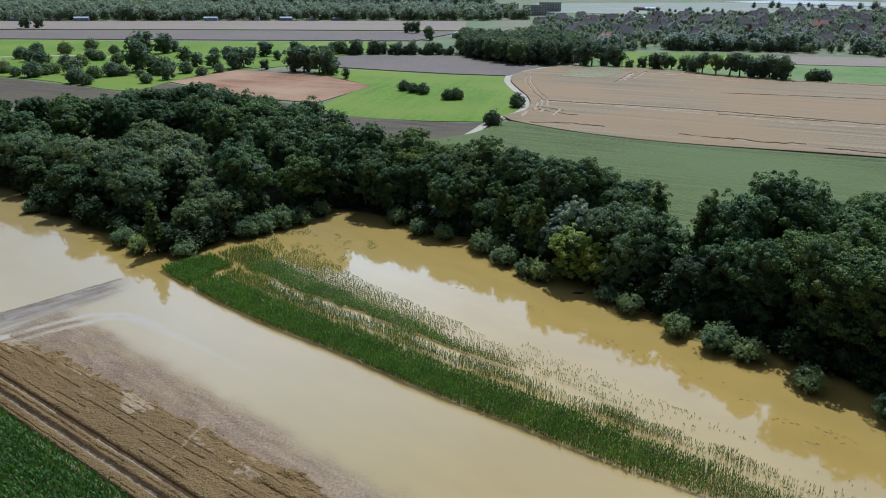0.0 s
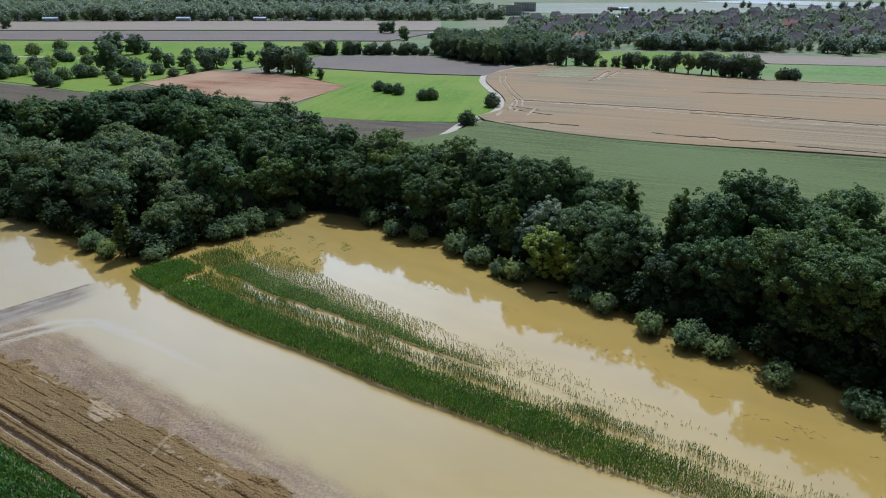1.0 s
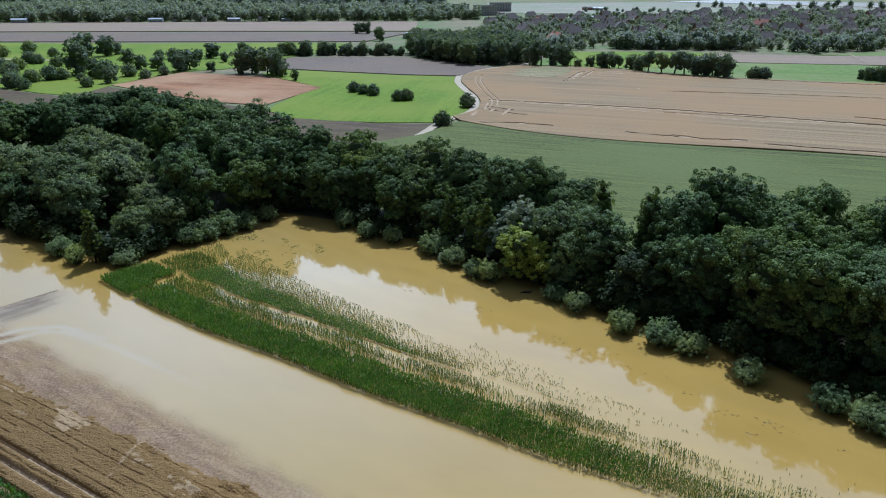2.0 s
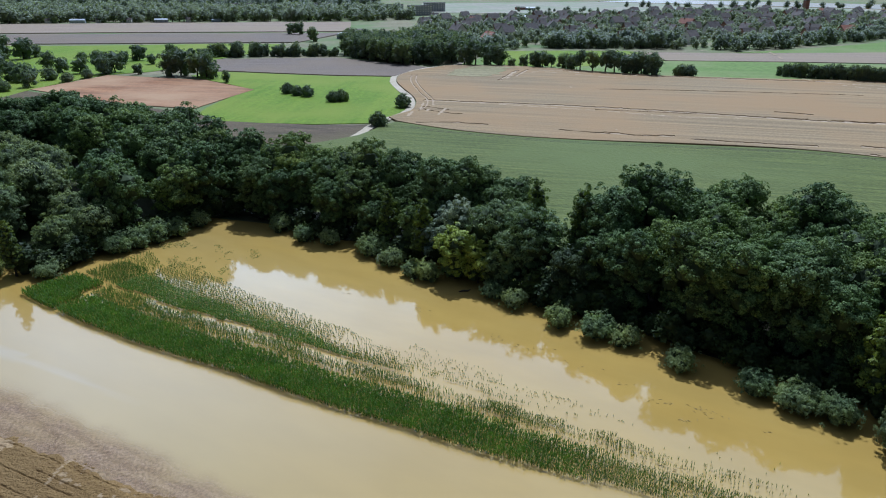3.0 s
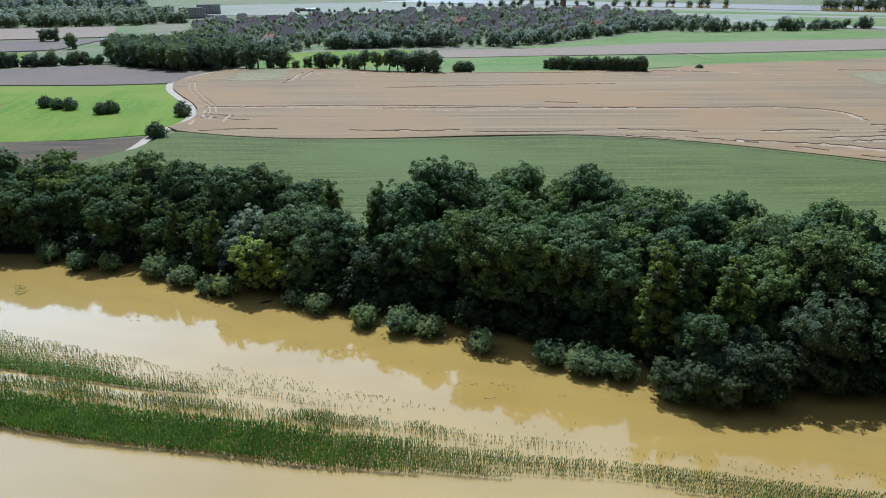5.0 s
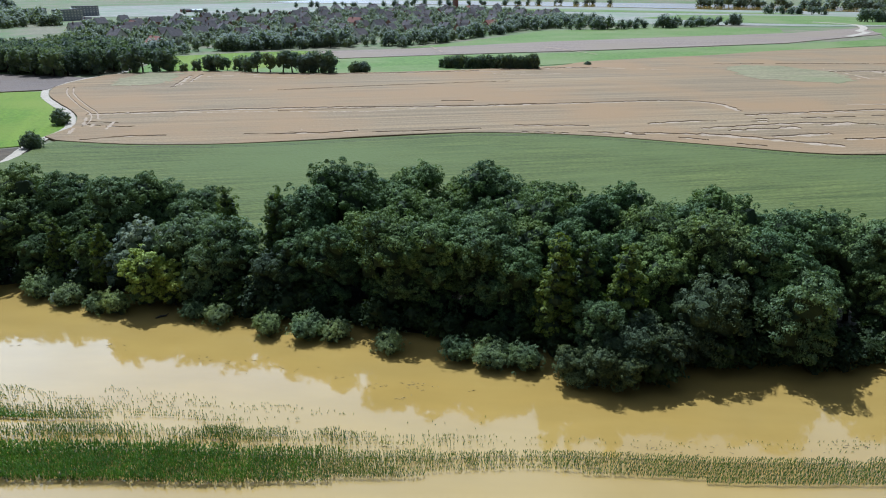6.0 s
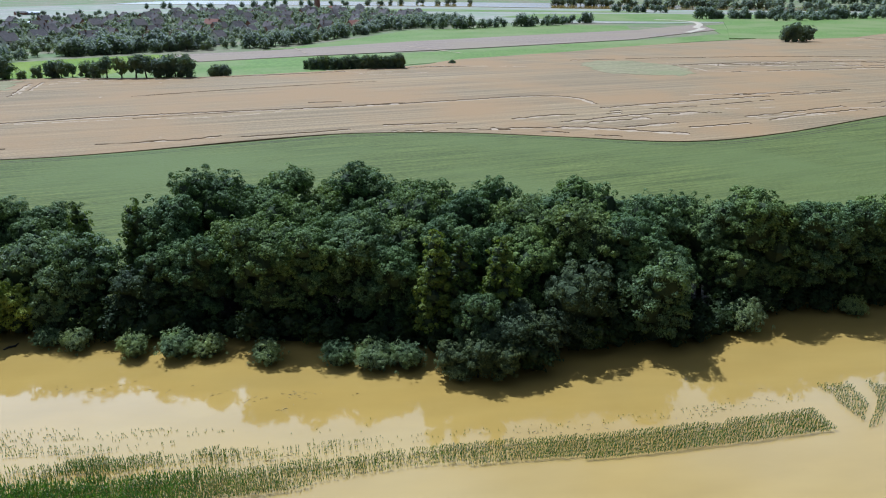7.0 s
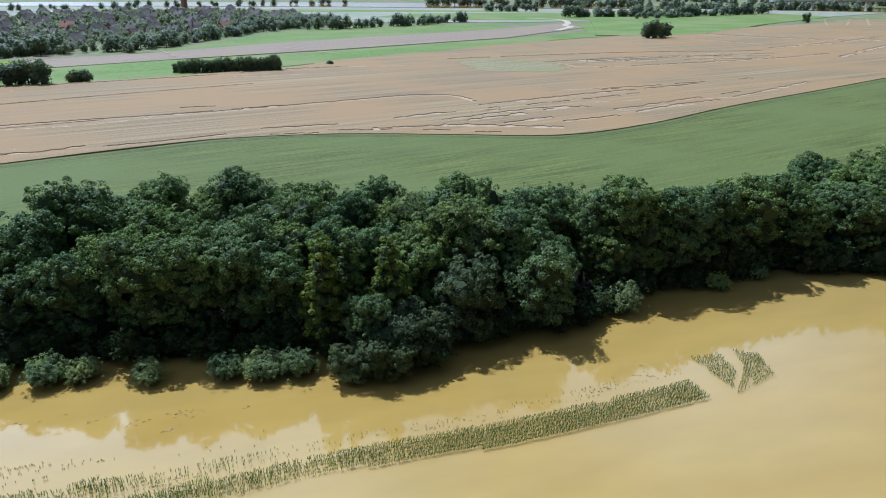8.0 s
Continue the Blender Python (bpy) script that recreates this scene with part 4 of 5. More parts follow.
WOODS += spread([(-24, 143), (-10, 134), (5, 121), (14, 111), (22, 121), (17, 127), (-16, 151)], 4.5, 3000, 7, taken + WOODS)
GLADE = [(16, 108), (24, 96), (33, 86), (37.5, 91), (41, 101), (33, 104), (31, 111), (21, 116)]
for x, y in WOODS:
    front = edge_distance((x, y), BANK)
    if x < -150 or x > 170 or front < (6.2 if 38 < x < 88 else 2.8) or inside((x, y), GLADE) or (-124 < x < -104 and 182 < y < 196):
        continue
    if any((x - a) ** 2 + (y - b) ** 2 < (36 if x < -12 else 16) for a, b in taken):
        continue
    behind = edge_distance((x, y), BACK)
    # open gap between low bank willows and tall trees behind; dark floor stands for shade
    if x < -22 and 20 < behind < 34 and front > 15:
        continue
    if x < -12:
        tall = 0.95 + 0.01 * min(front, 20)
        kind = RND.choice(LEFT)
        if x < -22 and behind > 30:
            kind, tall = (LIGHT[2], 1.4 if x < -50 else 0.9) if RND.random() < 0.6 else (kind, 0.68 if x < -50 else 0.48)
    else:
        tall = 1.02
        kind = RND.choice(BROAD if x < 34 else (BROAD[0], BROAD[1], BROAD[3], BROAD[3], BROAD[1], BROAD[2]))
    crest = min(CREST, key=lambda c: (c[0] - x) ** 2 + (c[1] - y) ** 2)[2] / 15.4
    s = min(tall * (RND.uniform(0.82, 1.02) if x < -12 else RND.uniform(0.86, 1.06)) * (0.86 if front < 4 else 0.97 if front < 8 else 1.0), 0.98 * crest if kind in LEFT or kind in BROAD else 9, (9.2 + 0.42 * front if x < 8 else 6.6 + 0.46 * front if x < 38 else 13.5 + 0.35 * front) / 15.4 if x > -20 else 9)
    stand(kind, x, y, s, 0.1, group="riverside wood")
# shrubs added along the rim to keep the strip under the trees dark
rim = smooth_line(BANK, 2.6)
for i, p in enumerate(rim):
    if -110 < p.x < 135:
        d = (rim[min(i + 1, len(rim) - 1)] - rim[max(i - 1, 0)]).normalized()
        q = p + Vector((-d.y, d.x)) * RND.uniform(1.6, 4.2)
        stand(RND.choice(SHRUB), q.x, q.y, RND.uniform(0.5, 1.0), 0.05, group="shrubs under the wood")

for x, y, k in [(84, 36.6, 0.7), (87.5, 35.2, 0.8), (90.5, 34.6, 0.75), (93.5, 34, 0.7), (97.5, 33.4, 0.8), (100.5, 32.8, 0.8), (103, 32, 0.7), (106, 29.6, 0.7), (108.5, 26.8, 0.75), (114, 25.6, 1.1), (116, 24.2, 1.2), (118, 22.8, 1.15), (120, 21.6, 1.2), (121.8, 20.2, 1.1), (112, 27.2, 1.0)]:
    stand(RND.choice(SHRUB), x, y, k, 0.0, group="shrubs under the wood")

# willow bushes along the water's edge
for x, y, s in [(8.5, 116, 1.35), (11.3, 110, 1.15), (14.4, 105, 1.0), (16.2, 103.2, 1.1), (20.5, 104, 1.15), (25.2, 94.8, 1.0), (27.6, 91.2, 1.1), (32.3, 84.3, 1.0), (36.3, 80.2, 1.2), (39.3, 77.6, 0.95), (43.6, 71, 1.0),
                (49.5, 64.2, 1.1), (52.3, 60.6, 1.15), (55, 57.6, 1.1), (58.0, 51.0, 0.9), (95.2, 32.2, 1.5), (110.5, 23.2, 0.9), (118.5, 19.5, 0.9),
                (-36, 124, 1.3), (-33.5, 126.5, 1.4), (-30.5, 129, 1.5), (-27.5, 131.5, 1.4), (-44, 114, 1.2), (-53, 116, 1.1), (-57, 119.5, 1.2), (-24, 136, 1.2), (-8, 131, 1.2), (-3.5, 124.5, 1.1), (1, 121.8, 1.2), (-84, 139, 1.0)]:
    stand(RND.choice(BUSH), x, y, s * RND.uniform(0.88, 1.08), -0.1, tall=RND.uniform(1.0, 1.25))

# ---- bushes and trees of the open fields ----
for x, y, s in [(-14.9, 312, 1.25), (-10.6, 306, 1.15), (-6.2, 302, 1.3), (3.8, 287, 1.2), (7.2, 287.5, 1.3), (30.4, 269.5, 1.45), (18.5, 234, 1.35)]:
    stand(ROUND[0], x, y, s * 0.92, -1.35, tall=1.25)
for x, y, s in [(-227, 377, 1.59), (-213, 363, 1.27), (-203, 360, 2.00), (-201, 369, 1.52), (-199, 375, 1.41), (-256, 447, 1.86), (-260, 472, 1.95), (-226, 413, 1.99), (-243, 431, 1.79), (-245, 479, 1.95), (-204, 397, 1.88), (-170, 338, 1.83), (-163, 332, 1.34), (-201, 408, 1.65), (-188, 372, 2.01), (-170, 356, 1.55), (-243, 512, 1.88), (-210, 441, 1.77), (-204, 437, 1.45), (-165, 363, 1.80), (-160, 365, 1.44), (-213, 479, 1.42), (-186, 421, 1.53), (-149, 360, 0.94), (-137, 337, 1.21), (-140, 369, 2.26), (-131, 374, 1.56), (-120, 365, 1.16), (-115, 378, 1.19), (-144, 468, 1.24), (-132, 457, 1.72), (-124, 460, 1.29)]:
    stand(ROUND[1], x, y, s, -0.55 - 0.35 * s, tall=1.15)
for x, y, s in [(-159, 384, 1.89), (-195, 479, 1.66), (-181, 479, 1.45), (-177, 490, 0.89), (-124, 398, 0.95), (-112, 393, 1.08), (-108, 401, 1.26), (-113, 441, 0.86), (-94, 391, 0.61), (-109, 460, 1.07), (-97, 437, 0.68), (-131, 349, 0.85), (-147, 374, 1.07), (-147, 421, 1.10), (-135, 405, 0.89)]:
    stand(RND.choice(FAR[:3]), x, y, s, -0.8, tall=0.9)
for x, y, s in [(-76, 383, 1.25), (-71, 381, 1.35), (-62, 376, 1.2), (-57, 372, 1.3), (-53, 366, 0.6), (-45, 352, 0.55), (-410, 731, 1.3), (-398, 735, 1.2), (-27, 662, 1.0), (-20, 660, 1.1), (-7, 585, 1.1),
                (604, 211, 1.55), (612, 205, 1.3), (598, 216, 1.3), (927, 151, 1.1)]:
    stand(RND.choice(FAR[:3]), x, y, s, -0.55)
for x, y, s in [(179.4, 340, 1.6), (183, 338, 1.6), (304, 294, 0.8)]:
    stand(ROUND[0], x, y, s, -1.3, tall=1.1)
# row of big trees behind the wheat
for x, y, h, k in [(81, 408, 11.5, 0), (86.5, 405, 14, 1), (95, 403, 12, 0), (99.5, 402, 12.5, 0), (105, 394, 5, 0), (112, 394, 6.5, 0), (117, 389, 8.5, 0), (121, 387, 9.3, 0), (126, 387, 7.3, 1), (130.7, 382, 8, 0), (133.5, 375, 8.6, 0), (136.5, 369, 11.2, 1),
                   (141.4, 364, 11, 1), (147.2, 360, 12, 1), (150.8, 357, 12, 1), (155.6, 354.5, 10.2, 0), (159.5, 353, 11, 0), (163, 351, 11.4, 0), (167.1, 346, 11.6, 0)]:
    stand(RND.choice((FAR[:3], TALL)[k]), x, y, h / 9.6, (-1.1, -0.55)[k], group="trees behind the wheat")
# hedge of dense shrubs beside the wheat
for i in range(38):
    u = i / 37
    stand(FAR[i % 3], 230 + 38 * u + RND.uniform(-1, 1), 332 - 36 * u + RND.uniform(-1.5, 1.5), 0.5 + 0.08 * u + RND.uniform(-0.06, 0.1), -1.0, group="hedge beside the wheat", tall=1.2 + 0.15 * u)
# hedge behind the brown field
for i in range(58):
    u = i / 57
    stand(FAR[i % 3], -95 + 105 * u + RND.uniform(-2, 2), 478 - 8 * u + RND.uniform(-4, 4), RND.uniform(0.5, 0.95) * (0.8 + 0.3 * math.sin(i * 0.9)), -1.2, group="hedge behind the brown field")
# copse beside the track
for x, y in spread([(15, 468), (46, 408), (78, 414), (92, 486), (60, 520), (20, 520)], 6.5, 1500, 8):
    stand(RND.choice(FAR[:3]), x, y, RND.uniform(1.15, 1.5), -0.55, group="copse beside the track")


# ---- flooded maize ----
EDGE = smooth_line([(-46, 107.5), (-39.8, 101.3), (-26.2, 89.4), (-12.9, 79.6), (-1.8, 70.8), (7.5, 64.3), (15.4, 58.5), (24, 52.9), (31.5, 47.8), (40.5, 42.4), (48.4, 36.7), (57.7, 29.4), (68.7, 21.7), (78.9, 15.0)], 1.0)
ALONG = [0.0]
for a, b in zip(EDGE, EDGE[1:]):
    ALONG.append(ALONG[-1] + (b - a).length)


def strip_point(s, w):
    i = min(max(int(np.searchsorted(ALONG, s)) - 1, 0), len(EDGE) - 2)
    d = (EDGE[i + 1] - EDGE[i]).normalized()
    return EDGE[i] + d * (s - ALONG[i]) + Vector((-d.y, d.x)) * w


def maize_density(s, w):
    """How many of the plants still stand above water, and how high, at a place of the strip."""
    if s < 9.5:
        if 0 <= w < 9.0 and not (s > 6.5 + 0.15 * w and w > 5):
            return 1.0, 1.15
        return (0.9 if w < 16.5 else 0.5, 0.85) if 9.8 < w < 22.0 - 0.3 * s else (0.0, 0)
    if s < 10.6 and w < 5.4:
        return 0.5, 0.8
    gap = max(0.0, 1 - abs(s - 104) / 18)
    low = 0.0 if s < 88 else min(0.9, 0.06 * (s - 88)) if s < 112 else max(0.0, 0.9 - 0.05 * (s - 112))
    fade = min(1.0, max(0.0, (s - 78) / 30))
    if w < low:
        return 0.0, 0
    top = 5.4 - 1.6 * fade
    if w < top:
        return 1.0 - 0.25 * gap, 1.12 - 0.42 * fade
    if s > 108:
        return (0.12, 0.22) if top + 1.4 < w < top + 3.0 else (0.0, 0)
    if w < top + 0.9:
        return (0.12 if s > 55 else 0.4 if s > 40 else 0.85) * (1 - fade * 0.5), 0.7
    if w < 9.0 - 0.022 * max(0, s - 60) - 1.2 * fade:
        return 0.92 * (1 - 0.75 * fade), 0.95 - 0.3 * fade
    if w < 10.2:
        return 0.02, 0.25
    outer = 22.5 - 0.165 * (s - 12) if s < 75 else 12.0 - 0.12 * (s - 75)
    if w < outer:
        u = (w - 10.2) / max(outer - 10.2, 0.1)
        k = 1.25 * (1 - 0.55 * u) * (1.0 if s < 45 else max(0.15, 1 - (s - 45) / 50))
        return k, 0.62 - 0.4 * u
    if 62 < s < 92 and 12.5 - 0.1 * (s - 75) < w < 16 - 0.17 * (s - 68):
        return 0.22, 0.2
    return 0.0, 0


def maize_rows(name, places, seed, width=0.034, reach=0.16, dry=0.7):
    """Maize tops: a stalk, four upright leaves, a dry tassel."""
    rs = np.random.RandomState(seed)
    verts, faces, index = [], [], []
    for x, y, h in places:
        a0 = rs.uniform(0, 6.28)
        lean = rs.randn(2) * 0.04
        for j in range(4):
            a = a0 + j * 2.5
            z = h * (0.0 + 0.2 * j)
            r = reach * (0.7 + 0.4 * h) * rs.uniform(0.7, 1.25)
            ca, sa = math.cos(a), math.sin(a)
            w = width
            rise = h * rs.uniform(0.42, 0.6)
            k = len(verts)
            verts += [(x, y, z - 0.04), (x + ca * r * 0.5 + sa * w, y + sa * r * 0.5 - ca * w, z + rise * 0.65), (x + ca * r * 0.5 - sa * w, y + sa * r * 0.5 + ca * w, z + rise * 0.7), (x + ca * r, y + sa * r, z + rise)]
            faces += [(k, k + 1, k + 2), (k + 2, k + 1, k + 3)]
            index += [0, 0]
        k = len(verts)
        t = rs.uniform(0.10, 0.22)
        verts += [(x - 0.03, y, h * 0.5), (x + 0.03, y, h * 0.5), (x + lean[0], y + lean[1], h + t)]
        faces.append((k, k + 1, k + 2))
        index.append(1 if rs.rand() < dry else 0)
    tagged(new(name, mesh(name, verts, faces, [M_MAIZE, M_MAIZE_DRY], index)), "rows of green maize tops standing in flood water", "maize", kind="stuff")


def maize():
    rnd, dense, middle, thin = random.Random(3), [], [], []
    for row in range(40):
        w = 0.15 + row * 0.56
        s = 0.0
        while s < 155.5:
            s += 0.125
            k, h = maize_density(s + 0.35 * noise.noise((s * 0.4, w, 0.5)), w + 0.5 * min(1.0, 0.15 + w / 6) * noise.noise((s * 0.15, w * 0.4, 7)))
            if k <= 0:
                continue
            full = k > 0.95 and rnd.random() > soft_step(66, 104, s)
            k *= 1.0 + (0.3 if s < 50 else 0.7) * noise.noise((s * 0.12, w * 0.35, 2.2)) if k < 0.95 else 1.0 + 0.2 * noise.noise((s * 0.3, w * 0.5, 2.2))
            if rnd.random() > k * 0.97:
                continue
            p = strip_point(s + rnd.uniform(-0.05, 0.05), w + rnd.uniform(-0.12, 0.12))
            h *= 0.82 + 0.2 * noise.noise((s * 0.25, w * 0.6, 5.0)) + rnd.uniform(-0.15, 0.15)
            (dense if full else middle if k > 0.6 else thin).append((p.x, p.y, max(0.12, h if k > 0.6 else 0.75 * h)))
    maize_rows("standing_maize", dense, 1, 0.068, 0.27, 0.3)
    maize_rows("thinning_maize", middle, 3, 0.036, 0.14, 0.75)
    maize_rows("drowned_maize", thin, 2, 0.026, 0.1, 0.7)
    # two small remnants past the headland
    rest = []
    for poly, n in (([(86.6, 19.8), (89.6, 17.0), (86.6, 14.2), (82.4, 13.5)], 420), ([(91.6, 15.9), (92.4, 13.0), (88.4, 10.2), (81.6, 12.8), (85.6, 13.3), (88.6, 13.7)], 560)):
        for x, y in spread(poly, 0.2, n * 4, n)[:n]:
            if noise.noise((x * 0.7, y * 0.7, 2.0)) > -0.5:
                rest.append((x, y, rnd.uniform(0.25, 0.6)))
    maize_rows("maize_remnant", rest, 4)


maize()


# ---- near wheat, flooded at its edge ----
def near_wheat():
    """A rolling wheat canopy with drill rows and two wheel tracks; its outer edge sinks into the water."""
    cols, rows, du, dn = 380, 95, 0.29, 0.145
    verts, faces = [], []
    for j in range(rows + 1):
        for i in range(cols + 1):
            u, n = -26 + i * du, 0.6 + j * dn
            p = FIELD_O + FIELD_U * u + FIELD_N * n
            z = 0.60 + 0.10 * noise.noise((p.x * 0.5, p.y * 0.5, 0)) + 0.09 * noise.noise((p.x * 2.6, p.y * 2.6, 4)) - (0.11 if abs((n / 0.98 + 0.06 * noise.noise((u * 0.2, n, 6))) % 1 - 0.5) < 0.085 and noise.noise((u * 0.16, n * 1.3, 21.0)) > 0.0 else 0.0)
            for track in (2.65, 4.35):
                z -= 0.55 * math.exp(-((n - track - 0.1 * noise.noise((u * 0.1, 0, 1))) / 0.27) ** 2)
            end = 10.6 + 0.03 * min(u, 40) + 0.8 * noise.noise((u * 0.12, 0.0, 3.0)) + 1.1 * noise.noise((u * 0.5, n * 0.5, 8.0)) + 0.7 * noise.noise((u * 1.7, n * 1.2, 8.0))
            z -= 0.8 / (1 + math.exp(min(60.0, -(n - end) / 0.55)))
            z -= 0.9 / (1 + math.exp((n - 0.95) / 0.08))
            head = -7.4 + 1.0 * noise.noise((n * 0.5, 2.0, 5.0)) + 0.9 * max(0.0, n - 8.0)
            z -= 0.95 / (1 + math.exp(max(-60.0, min(60.0, (u - head) / 0.3))))
            z -= 0.8 * max(0.0, noise.noise((u * 0.13, n * 0.4, 11.0)) - 0.22) * (1.0 if n > 8.5 else 0.25)
            verts.append((p.x, p.y, max(z, -0.3)))
    w = cols + 1
    faces = [(j * w + i, j * w + i + 1, (j + 1) * w + i + 1, (j + 1) * w + i) for j in range(rows) for i in range(cols)]
    index = []
    for j in range(rows):
        for i in range(cols):
            u, n = -26 + (i + 0.5) * du, 0.6 + (j + 0.5) * dn
            lodged = (noise.noise((u * 0.16, n * 0.5, 11.0)) + 0.4 * noise.noise((u * 1.1, n * 1.3, 5.0)) > 0.30 and 7.8 < n < 11.5) or (abs(u - 31.4 - (12.2 - n) * 0.45) < 0.16 and n > 6 and noise.noise((u, n, 2.0)) > -0.25)
            index.append(1 if min(abs(n - 2.65), abs(n - 4.35)) < 0.2 else 2 if lodged else 0)
    tagged(new("flooded_wheat_field", mesh("flooded_wheat_field", verts, faces, [M_NEARWHEAT, M_SOIL, M_NEARSTRAW], index)), "golden ripe wheat with wheel tracks sinking into flood water", "field", kind="structure")


near_wheat()


def drowned_ears():
    """Ears of the flooded wheat that just break the surface."""
    rnd, verts, faces = random.Random(9), [], []
    def ear(p):
        k, h, a = len(verts), rnd.uniform(0.005, 0.04), rnd.uniform(0, 6.28)
        c, s = 0.05 * math.cos(a), 0.05 * math.sin(a)
        verts.extend([(p.x - c, p.y - s, -0.02), (p.x + c, p.y + s, -0.02), (p.x + c * 0.8 - s, p.y + s * 0.8 + c, h), (p.x - c * 0.6 - s, p.y - s * 0.6 + c, h * 0.9)])
        faces.append((k, k + 1, k + 2, k + 3))
    for _ in range(80000):
        u, n = rnd.uniform(-8, 80), 10.2 + abs(rnd.gauss(0, 4.0))
        p = FIELD_O + FIELD_U * u + FIELD_N * n
        reach = 1.0 - (n - 10.2) / (5.0 + 5.5 * math.exp(-max(0, u) / 40))
        if rnd.random() < reach * (0.6 + 0.8 * noise.noise((p.x * 0.3, p.y * 0.3, 1.0))):
            ear(p)
    for _ in range(9000):
        along, off = rnd.uniform(-30, 7), abs(rnd.gauss(0, 2.6))
        p = Vector((-57.5, 97.7)) + Vector((0.7, 0.715)) * along - Vector((-0.715, 0.7)) * off
        if off < 6.5 and noise.noise((p.x * 0.5, p.y * 0.5, 1.0)) > -0.1:
            ear(p)
    # a dark line of taller tips along the far edge of the bleached crop
    for _ in range(2600):
        along, off = rnd.uniform(-30, 9), abs(rnd.gauss(0, 0.25))
        ear(Vector((-57.5, 97.7)) + Vector((0.7, 0.715)) * along - Vector((-0.715, 0.7)) * off)
    m = plain_material("wet_ears", (0.27, 0.18, 0.11), (0.42, 0.30, 0.2), 0.8)
    tagged(new("drowned_wheat_ears", mesh("drowned_wheat_ears", verts, faces, [m])), "greyish wheat ears breaking the flood surface", "wheat", kind="stuff")


drowned_ears()


def near_maize():
    rnd, places = random.Random(21), []
    for row in range(40):
        n = 0.4 - row * 0.62
        for i in range(330):
            u = -22 + i * 0.24
            p = FIELD_O + FIELD_U * u + FIELD_N * n
            if p.y > 46 and p.x < -20:
                places.append((p.x + rnd.uniform(-0.06, 0.06), p.y + rnd.uniform(-0.06, 0.06), rnd.uniform(1.1, 1.5)))
    maize_rows("maize_field", places, 6, 0.11, 0.34, 0.15)


near_maize()


def drift():
    """Broken reed and straw floating in thin rafts."""
    rnd, verts, faces = random.Random(51), [], []
    for cx, cy, n, spread_by in DRIFT:
        n = n // 3
        turn = rnd.uniform(-0.9, -0.3)
        for _ in range(n):
            a = turn + rnd.gauss(0, 0.5)
            l, w = rnd.uniform(0.08, 0.3), rnd.uniform(0.01, 0.025)
            q = rnd.gauss(0, spread_by), rnd.gauss(0, spread_by * 0.35)
            x, y = cx + q[0] * math.cos(turn) - q[1] * math.sin(turn), cy + q[0] * math.sin(turn) + q[1] * math.cos(turn)
            k, c, s = len(verts), math.cos(a), math.sin(a)
            z = rnd.uniform(0.008, 0.03)
            verts.extend([(x - c * l - s * w, y - s * l + c * w, z), (x - c * l + s * w, y - s * l - c * w, z), (x + c * l + s * w, y + s * l - c * w, z), (x + c * l - s * w, y + s * l + c * w, z), (x, y, z + 0.03)])
            faces.extend([(k, k + 1, k + 4), (k + 1, k + 2, k + 4), (k + 2, k + 3, k + 4), (k + 3, k, k + 4)])
    tagged(new("floating_drift", mesh("floating_drift", verts, faces, [M_DRIFT])), "thin rafts of brown drifting reed on the flood", "debris", kind="stuff")


DRIFT = [(42.1, 61.5, 60, 0.9), (37.4, 64.1, 24, 0.9), (35.3, 68.4, 16, 0.7), (38.5, 60.4, 10, 0.5), (46.4, 56.9, 14, 0.4), (26.9, 78.6, 30, 1.2), (23.9, 81.5, 24, 1.4), (33.7, 52.8, 30, 1.0), (55.2, 38, 40, 1.5),
         (39.1, 60.4, 16, 0.8), (60.1, 33.7, 50, 2.2), (71.2, 26.8, 60, 2.6), (80, 22.5, 50, 2.0), (30, 74, 20, 1.6), (14, 92, 24, 1.8), (5, 99, 18, 1.5)]
drift()


def reed_tuft(x, y, size):
    rnd, verts, faces = random.Random(int(x * 7)), [], []
    for _ in range(150):
        a, r, h = rnd.uniform(0, 6.283), abs(rnd.gauss(0, 0.35)) * size, rnd.uniform(0.5, 1.1) * size
        px, py, lean = r * math.cos(a), r * math.sin(a), rnd.uniform(0, 0.35) * size
        k = len(verts)
        verts.extend([(px - 0.03 * math.sin(a), py + 0.03 * math.cos(a), -0.1), (px + 0.03 * math.sin(a), py - 0.03 * math.cos(a), -0.1), (px + lean * math.cos(a), py + lean * math.sin(a), h)])
        faces.append((k, k + 1, k + 2))
    ob = new("reed_tuft", mesh("reed_tuft", verts, faces, [M_MAIZE_DRY]))
    ob.location = (x, y, 0)
    tagged(ob, "straw-coloured tuft of reed in the flood", "reed")


reed_tuft(16.9, 102.2, 1.3)


def driftwood(x, y):
    v, f = tube([Vector((-0.9, 0, 0.02)), Vector((-0.2, 0.1, 0.12)), Vector((0.5, -0.05, 0.1)), Vector((1.0, 0.1, 0.3))], [0.1, 0.16, 0.14, 0.05], 7)
    ob = new("driftwood", mesh("driftwood", v, f, [M_BARK], smooth=True))
    ob.location = (x, y, 0)
    tagged(ob, "dark waterlogged branch floating in the flood", "branch")


driftwood(21.4, 97.6)


